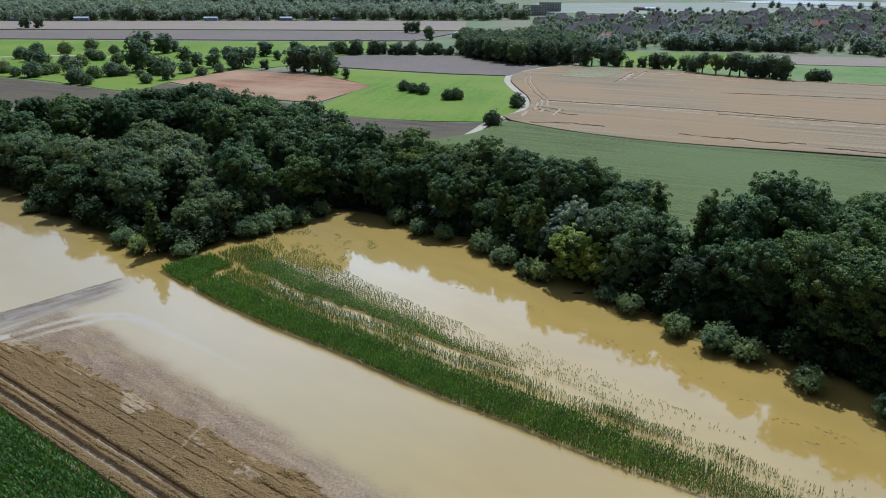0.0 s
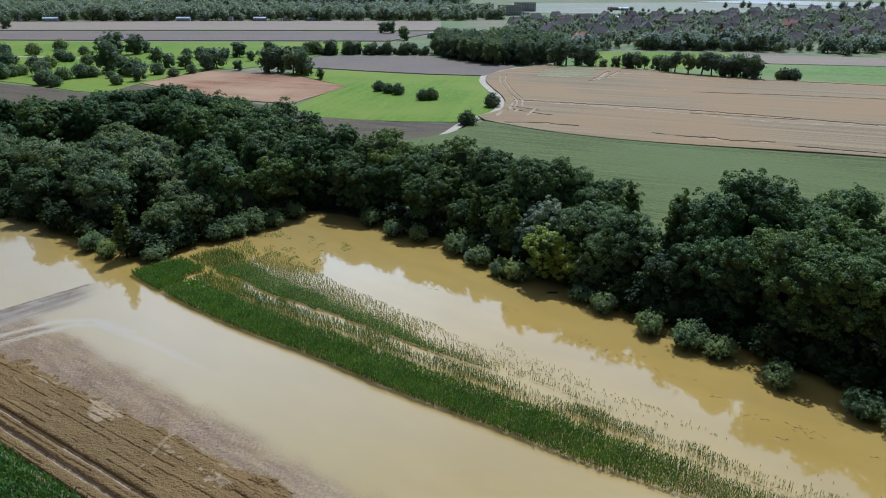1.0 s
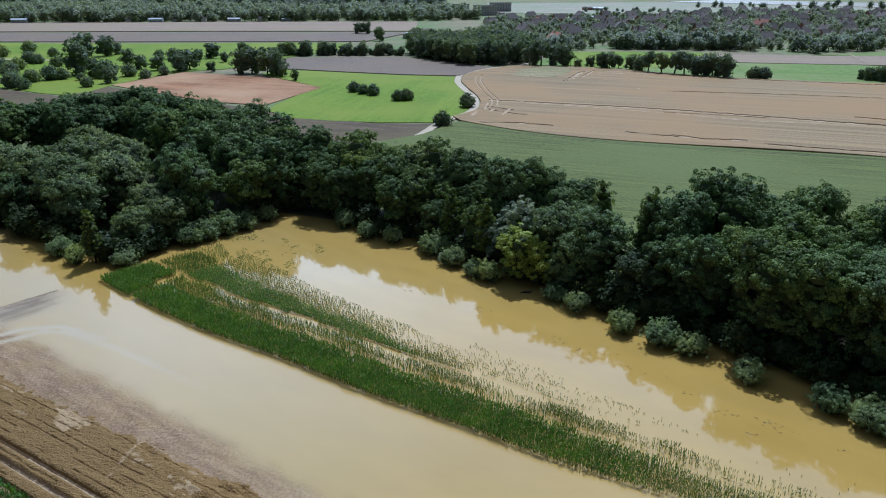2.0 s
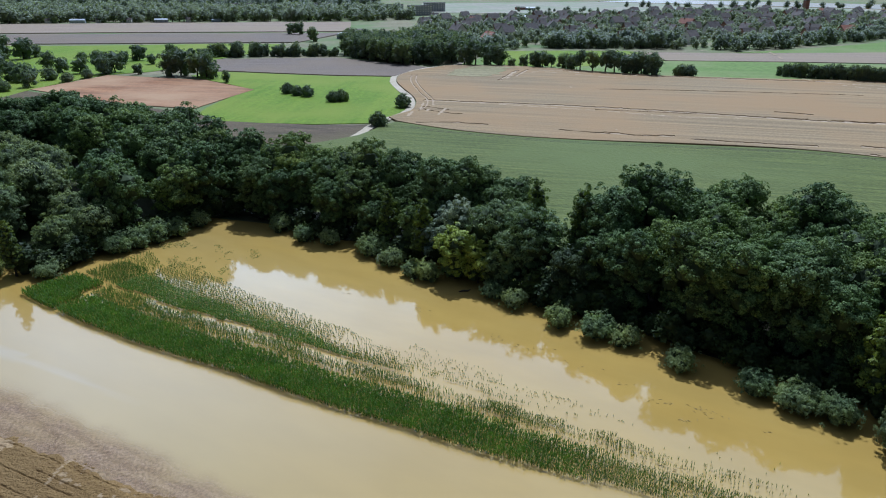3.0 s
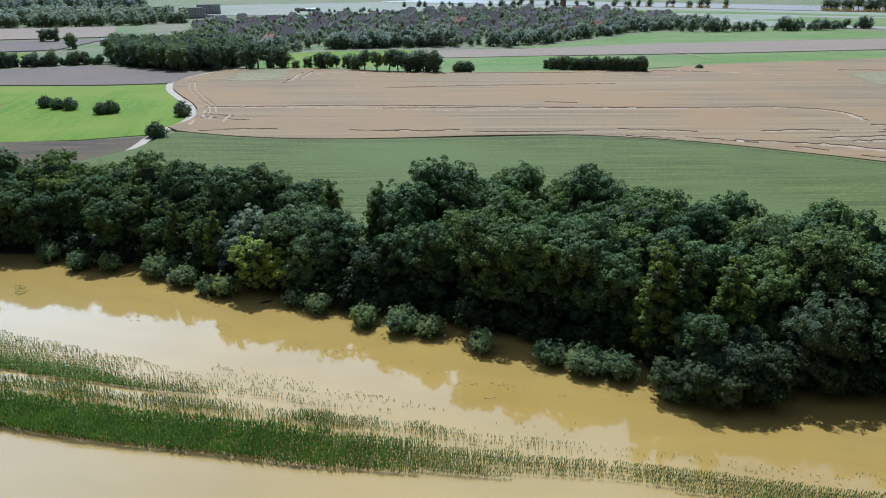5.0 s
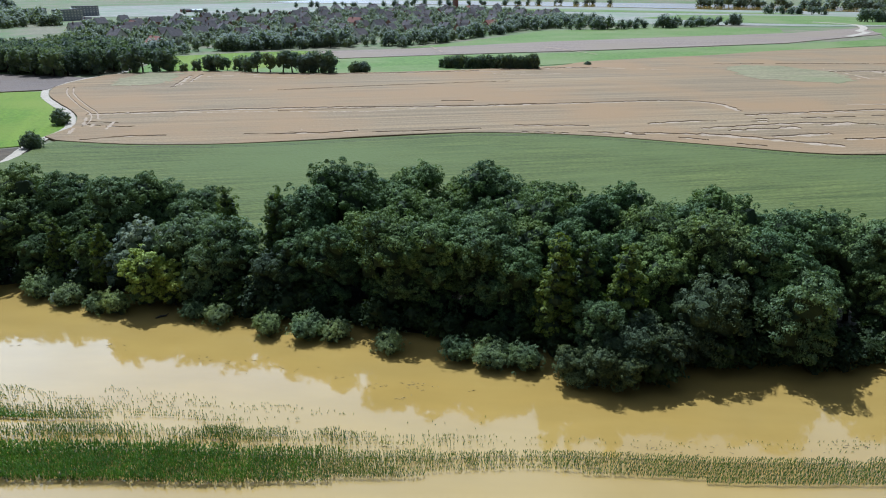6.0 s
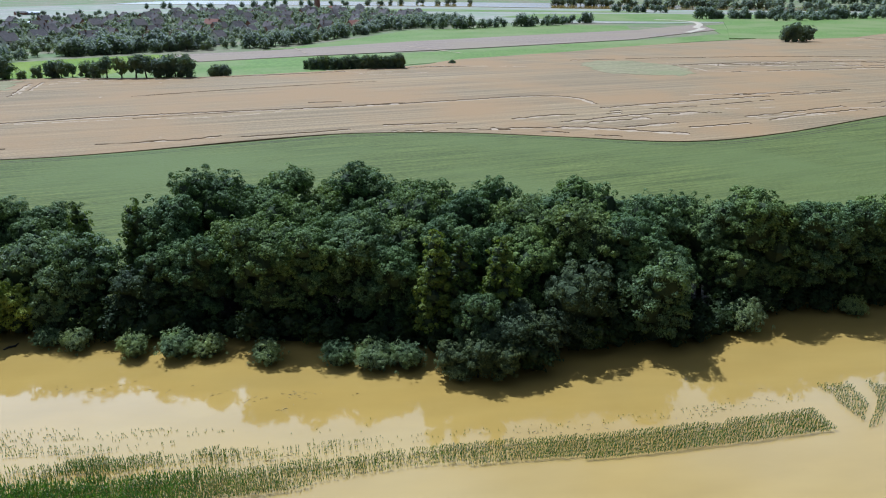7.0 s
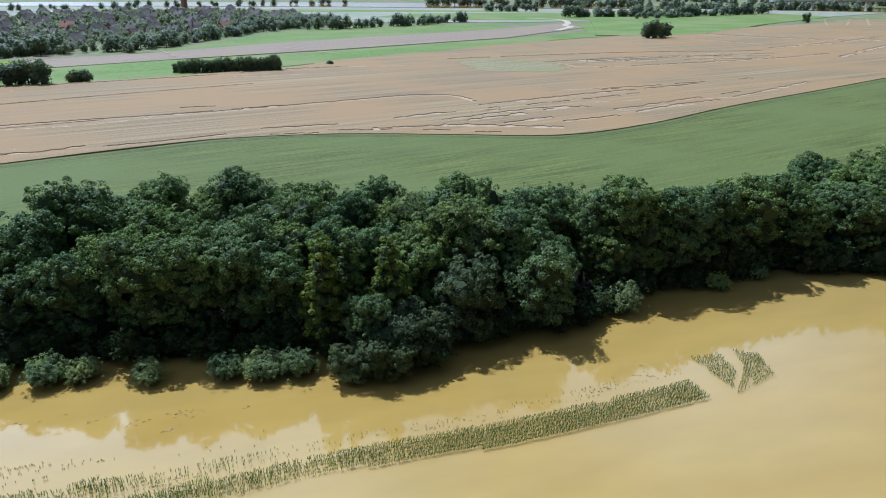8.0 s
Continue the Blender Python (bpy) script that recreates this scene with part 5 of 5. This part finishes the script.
def plastic_sheet(x, y):
    """A crumpled sheet hanging in the twigs, its foot in the water."""
    n, verts, faces = 7, [], []
    for j in range(n):
        for i in range(n):
            a, z = (i / (n - 1) - 0.5) * (1.3 - 0.5 * j / (n - 1)), 1.5 * j / (n - 1) - 0.1
            verts.append((a, 0.25 * noise.noise((a * 3, z * 2, 1.0)) + 0.12 * z, z + 0.15 * noise.noise((a * 4, z, 6.0))))
    faces = [(j * n + i, j * n + i + 1, (j + 1) * n + i + 1, (j + 1) * n + i) for j in range(n - 1) for i in range(n - 1)]
    me = mesh("plastic_sheet", verts, faces, [plain_material("pale_plastic", (0.5, 0.56, 0.68), (0.66, 0.7, 0.78), 3.0, 0.35)], smooth=True)
    ob = new("plastic_sheet", me)
    ob.location = (x, y, 0)
    ob.modifiers.new("thick", "SOLIDIFY").thickness = 0.02
    tagged(ob, "pale bluish crumpled plastic sheet caught beside a bush", "sheet")


plastic_sheet(9.4, 111.9)


def drowned_grass():
    """Olive grass tips in the shallow corner between maize and wood."""
    rnd, verts, faces = random.Random(77), [], []
    for _ in range(9000):
        p = Vector((-36, 124)).lerp(Vector((-14, 112)), rnd.random()) + Vector((0.5, 0.85)) * rnd.uniform(-3, 9)
        if noise.noise((p.x * 0.45, p.y * 0.25, 3.0)) + 0.5 * noise.noise((p.x * 1.6, p.y * 1.2, 8.0)) > 0.28:
            k, a, h = len(verts), rnd.uniform(0, 6.283), rnd.uniform(0.05, 0.16)
            c, s = 0.07 * math.cos(a), 0.07 * math.sin(a)
            verts.extend([(p.x - c, p.y - s, -0.02), (p.x + c, p.y + s, -0.02), (p.x + s, p.y - c, h)])
            faces.append((k, k + 1, k + 2))
    tagged(new("drowned_grass", mesh("drowned_grass", verts, faces, [M_LEAF_L])), "olive grass tips breaking the shallow flood", "grass", kind="stuff")


drowned_grass()


# ---- village ----
def house_kind(length, depth, eaves, ridge, wall_mat, roof_mat, label, chimney=True):
    root = new("house")
    l, d = length / 2, depth / 2
    v = [(-l, -d, -0.7), (l, -d, -0.7), (l, d, -0.7), (-l, d, -0.7), (-l, -d, eaves), (l, -d, eaves), (l, d, eaves), (-l, d, eaves), (-l, 0, ridge - 0.15), (l, 0, ridge - 0.15)]
    part("wall", mesh("house_wall", v, [(0, 1, 5, 4), (2, 3, 7, 6), (1, 2, 6, 9, 5), (3, 0, 4, 8, 7)], [wall_mat]), root)
    o, t, k = 0.4, 0.25, (ridge - eaves) / d
    rv = []
    for z in (0, t):
        rv += [(-l - o, -d - o, eaves - o * k + z), (l + o, -d - o, eaves - o * k + z), (l + o, 0, ridge + z), (-l - o, 0, ridge + z), (-l - o, d + o, eaves - o * k + z), (l + o, d + o, eaves - o * k + z)]
    rf = [(6, 7, 8, 9), (9, 8, 11, 10), (0, 3, 2, 1), (3, 4, 5, 2), (0, 1, 7, 6), (5, 4, 10, 11), (1, 2, 8, 7), (2, 5, 11, 8), (3, 0, 6, 9), (4, 3, 9, 10)]
    roof = part("roof", mesh("house_roof", rv, rf, [roof_mat]), root)

    def box(x, y, z, sx, sy, sz):
        c = [(x + i * sx, y + j * sy, z + q * sz) for q in (-0.5, 0.5) for i, j in ((-0.5, -0.5), (0.5, -0.5), (0.5, 0.5), (-0.5, 0.5))]
        return c, [(3, 2, 1, 0), (4, 5, 6, 7), (0, 1, 5, 4), (1, 2, 6, 5), (2, 3, 7, 6), (3, 0, 4, 7)]
    if chimney:
        part("chimney", mesh("house_chimney", *box(l * 0.4, 0.5, ridge, 0.8, 0.8, 1.8), [M_BRICK]), roof)
    pane = mesh("house_window", *box(0, 0, 0, 1.2, 0.12, 1.3), [M_GLASS])
    for i in range(3):
        for z in (1.5, 4.0)[:2 if eaves > 4 else 1]:
            part("window", pane, root, m=Matrix.Translation((-l + length * (i + 0.5) / 3, -d - 0.02, z)))
    for s in (-1, 1):
        part("window", pane, root, m=Matrix.Translation((s * (l + 0.02), 0, eaves - 0.5)) @ Matrix.Rotation(math.pi / 2, 4, "Z"))
    return tagged(root, label, "house")


HOUSES = [house_kind(11, 9, 5.2, 9.4, M_WALL, M_ROOF, "white rendered house with a dark pitched roof"), house_kind(13, 9, 3.4, 8.0, M_BRICK, M_ROOF, "brick house with a dark pitched roof"),
          house_kind(10, 10, 5.6, 10.2, M_WALL, M_ROOF, "pale gabled house with a steep dark roof"), house_kind(15, 10, 4.0, 8.5, M_BRICK, M_ROOF_R, "brick house with an orange-red tiled roof"),
          house_kind(26, 13, 4.5, 6.5, M_METAL, M_METAL, "long pale sheet-metal shed", False), house_kind(24, 12, 4.5, 7.5, M_BRICK, M_ROOF, "long dark farm building", False)]


def block_kind(length, storeys):
    """A flat-roofed block of flats with rows of windows."""
    root = new("apartment_block")
    l, h = length / 2, storeys * 3.0
    v = [(-l, -6, -0.7), (l, -6, -0.7), (l, 6, -0.7), (-l, 6, -0.7), (-l, -6, h), (l, -6, h), (l, 6, h), (-l, 6, h)]
    part("wall", mesh("block_wall", v, [(0, 1, 5, 4), (1, 2, 6, 5), (2, 3, 7, 6), (3, 0, 4, 7)], [M_CONCRETE]), root)
    v = [(x * (l + 0.3), y * 6.3, h + z) for z in (0, 0.5) for x, y in ((-1, -1), (1, -1), (1, 1), (-1, 1))]
    part("roof", mesh("block_roof", v, [(3, 2, 1, 0), (4, 5, 6, 7), (0, 1, 5, 4), (1, 2, 6, 5), (2, 3, 7, 6), (3, 0, 4, 7)], [M_ROOF]), root)
    v = [(x * 0.9, y * 0.08, z * 0.8) for z in (-1, 1) for x, y in ((-1, -1), (1, -1), (1, 1), (-1, 1))]
    pane = mesh("block_window", v, [(3, 2, 1, 0), (4, 5, 6, 7), (0, 1, 5, 4), (1, 2, 6, 5), (2, 3, 7, 6), (3, 0, 4, 7)], [M_WALL])
    for s in range(storeys):
        for i in range(int(length / 4)):
            part("window", pane, root, m=Matrix.Translation((-l + 2 + i * 4, -6.05, 1.6 + s * 3)))
    return tagged(root, "grey concrete apartment block with flat roof and pale windows", "building")


BLOCK = block_kind(32, 4)
VILLAGE = [(100, 505), (165, 500), (230, 480), (268, 465), (330, 478), (400, 510), (480, 545), (560, 560), (640, 640), (720, 820), (690, 960), (560, 1030), (430, 960), (330, 920), (240, 900), (130, 850), (90, 680), (70, 560)]
FRONT = [(90, 680), (70, 560), (100, 505), (165, 500), (230, 480), (268, 465), (330, 478), (400, 510), (480, 545), (560, 560), (640, 640)]
homes = [p for p in spread(VILLAGE, 33, 2600, 31) if edge_distance(p, FRONT) > 32][:200]
for i, (x, y) in enumerate(homes):
    stand(HOUSES[3 if i % 37 == 5 else (0, 1, 2, 1, 0, 2, 1, 0, 1, 2)[i % 10]], x, y, RND.uniform(0.9, 1.15), 0, RND.choice((0.2, 0.35, 1.8, 1.95, 3.4)) + RND.uniform(-0.15, 0.15))
for x, y, k, a in [(207, 644, 2, 1.5), (161, 705, 2, 1.4), (449, 571, 3, 0.2), (17, 614, 4, 1.4), (28, 647, 5, 0.2), (314, 1153, 5, 0.1), (330, 1150, 4, 0.1), (530, 1068, 4, -0.2), (555, 1060, 4, -0.2), (273, 581, 1, 0.4), (239, 875, 4, 0.1), (600, 640, 4, -0.3)]:
    stand(HOUSES[k], x, y, 0.6 if k > 3 else 1.0, 0, a)
for i, (x, y) in enumerate([(-560, 872), (-524, 874), (-500, 876), (-478, 872), (-455, 876), (-420, 872), (-300, 876), (-268, 872), (-248, 878), (-214, 874), (-180, 876), (-150, 872), (-120, 878)]):
    stand(HOUSES[(4, 0, 4, 2, 0)[i % 5]], x, y, RND.uniform(0.4, 0.65), 0, RND.uniform(-0.2, 0.2))
for x, y, a in [(70, 1030, 0.4), (98, 1050, 0.4), (132, 1000, 0.4), (-45, 1080, 0.1), (-115, 1121, 0.0), (0, 1120, 0.05), (170, 1120, 0.0)]:
    stand(BLOCK, x, y, 1.0, 0, a)


def church():
    root = new("church_tower")
    v = [(x * 4, y * 4, z) for z in (-0.7, 24) for x, y in ((-1, -1), (1, -1), (1, 1), (-1, 1))]
    part("wall", mesh("tower_wall", v, [(0, 1, 5, 4), (1, 2, 6, 5), (2, 3, 7, 6), (3, 0, 4, 7)], [M_BRICK]), root)
    v = [(x * 4.4, y * 4.4, 24) for x, y in ((-1, -1), (1, -1), (1, 1), (-1, 1))] + [(0, 0, 36)]
    part("roof", mesh("tower_roof", v, [(0, 1, 4), (1, 2, 4), (2, 3, 4), (3, 0, 4), (3, 2, 1, 0)], [M_ROOF]), root)
    root.location, root.scale = (681, 959, 0), (0.75, 0.75, 0.72)
    tagged(root, "brick church tower with a pointed dark roof", "church")


church()


# ---- far woods ----
def far_wood(name, places, seed, label):
    """Many far crowns in one mesh."""
    rs, rnd = np.random.RandomState(seed), random.Random(seed)
    verts, faces, index = [], [], []
    for x, y, s in places:
        k, w = len(verts), 0.03 * s
        verts += [(x - w, y - w, -0.72), (x + w, y - w, -0.72), (x, y + w, -0.72), (x, y, s * 0.6)]
        faces += [(k, k + 1, k + 3), (k + 1, k + 2, k + 3), (k + 2, k, k + 3)]
        index += [1, 1, 1]
        for _ in range(3):
            r = s * rnd.uniform(0.24, 0.36)
            c = np.array([x + rnd.uniform(-0.28, 0.28) * s, y + rnd.uniform(-0.28, 0.28) * s, s * rnd.uniform(0.16, 0.62)])
            n = 84
            k = len(verts)
            verts += [tuple(c + r * 0.82 * np.array(o)) for o in ((1, 0, 0), (0, 1, 0), (-1, 0, 0), (0, -1, 0), (0, 0, 1.1), (0, 0, -1.1))]
            faces += [(k + a, k + b, k + 4) for a, b in ((0, 1), (1, 2), (2, 3), (3, 0))] + [(k + b, k + a, k + 5) for a, b in ((0, 1), (1, 2), (2, 3), (3, 0))]
            index += [0] * 8
            d = rs.randn(n, 3)
            d /= np.linalg.norm(d, axis=1)[:, None]
            p = c + d * r * (0.85 + 0.3 * rs.rand(n, 1)) * np.array([1, 1, 1.1])
            up = d + 0.4 * rs.randn(n, 3) + np.array([0, 0, 0.9])
            t = np.cross(up, rs.randn(n, 3))
            t /= np.linalg.norm(t, axis=1)[:, None]
            b = np.cross(up / np.linalg.norm(up, axis=1)[:, None], t)
            w = s * 0.062 * rs.uniform(0.7, 1.3, (n, 1))
            k = len(verts)
            verts += np.stack([p - t * w - b * w * 0.8, p - t * w + b * w * 0.8, p + t * w * 1.3], 1).reshape(-1, 3).tolist()
            faces += [tuple(k + 3 * j + q for q in range(3)) for j in range(n)]
            index += [0] * n
    tagged(new(name, mesh(name, verts, faces, [M_LEAF_HAZE_G, M_BARK], index)), label, "woodland", kind="stuff")


def sized(points, low, high, seed):
    rnd = random.Random(seed)
    return [(x, y, rnd.uniform(low, high)) for x, y in points]


far_wood("village_trees", [(x, y, h * (1.3 if i % 9 == 0 else 1.0)) for i, (x, y, h) in enumerate(sized(spread(VILLAGE, 9.0, 5000, 41, homes), 5.2, 10.0, 1))], 1, "dark green garden trees between the village houses")
far_wood("village_edge_trees", sized(spread([(160, 500), (240, 482), (265, 500), (170, 530)], 6, 600, 42) + spread([(95, 470), (105, 505), (150, 500), (140, 500)], 9, 200, 43)
         + spread([(268, 470), (275, 455), (480, 540), (560, 545), (640, 600), (600, 640), (470, 570), (330, 495)], 8, 1500, 44), 7, 14, 2), 2, "dark line of big trees at the village edge")
far_wood("ridge_wood", sized(spread([(-900, 900), (-506, 875), (-200, 880), (40, 870), (110, 900), (90, 1060), (-100, 1060), (-300, 1200), (-800, 1250)], 11, 9000, 45), 13, 20, 3), 3, "hazy dark wood stretching along the horizon")
far_wood("hill_wood", sized(spread([(-1500, 1250), (-300, 1200), (60, 1150), (120, 1500), (-400, 1900), (-1600, 1900)], 32, 2500, 46), 20, 28, 4), 4, "hazy dark wood stretching along the horizon")
line_trees = []
for a, b, n, s in [((515, 520), (670, 475), 22, 13), ((725, 474), (640, 515), 10, 12), ((885, 434), (1030, 292), 34, 15), ((900, 340), (1000, 300), 14, 10), ((980, 610), (1025, 550), 8, 14), ((1180, 880), (1260, 430), 40, 22),
                   ((1260, 430), (1330, 120), 36, 18), ((1640, 900), (1700, 420), 40, 24), ((1640, 380), (1600, -150), 50, 22), ((300, 1090), (420, 1060), 12, 9), ((1040, 290), (1160, 240), 16, 16), ((540, 1250), (1150, 1050), 30, 16)]:
    for i in range(n):
        u = (i + RND.uniform(-0.4, 0.4)) / n
        line_trees.append((a[0] + (b[0] - a[0]) * u + RND.uniform(-5, 5), a[1] + (b[1] - a[1]) * u + RND.uniform(-5, 5), s * RND.uniform(0.6, 1.15)))
far_wood("tree_lines", line_trees, 6, "rows of dark trees on the far plain")

def bridge():
    root = new("river_bridge")
    a, b = Vector((1330, 275)), Vector((1640, -60))
    d = (b - a).normalized()
    n = Vector((-d.y, d.x))

    def beam(p, q, half, z0, z1):
        v = [(*(e + n * s * half), z) for z in (z0, z1) for e, s in ((p, -1), (q, -1), (q, 1), (p, 1))]
        return v, [(3, 2, 1, 0), (4, 5, 6, 7), (0, 1, 5, 4), (1, 2, 6, 5), (2, 3, 7, 6), (3, 0, 4, 7)]
    part("deck", mesh("bridge_deck", *beam(a, b, 6, 11, 14), [M_CONCRETE]), root)
    for i in range(9):
        p = a + (b - a) * (i + 0.5) / 9
        part("pier", mesh("bridge_pier", *beam(p - d * 2, p + d * 2, 5, -0.7, 11), [M_CONCRETE]), root)
    tagged(root, "long grey concrete road bridge over the river", "bridge")


bridge()

for root in [*BROAD, *LEFT, *SLIM, *SHRUB, YELLOW, *LIGHT, *SILVER, *BUSH, *FAR, *TALL, *ROUND, *HOUSES, BLOCK]:
    remove(root)
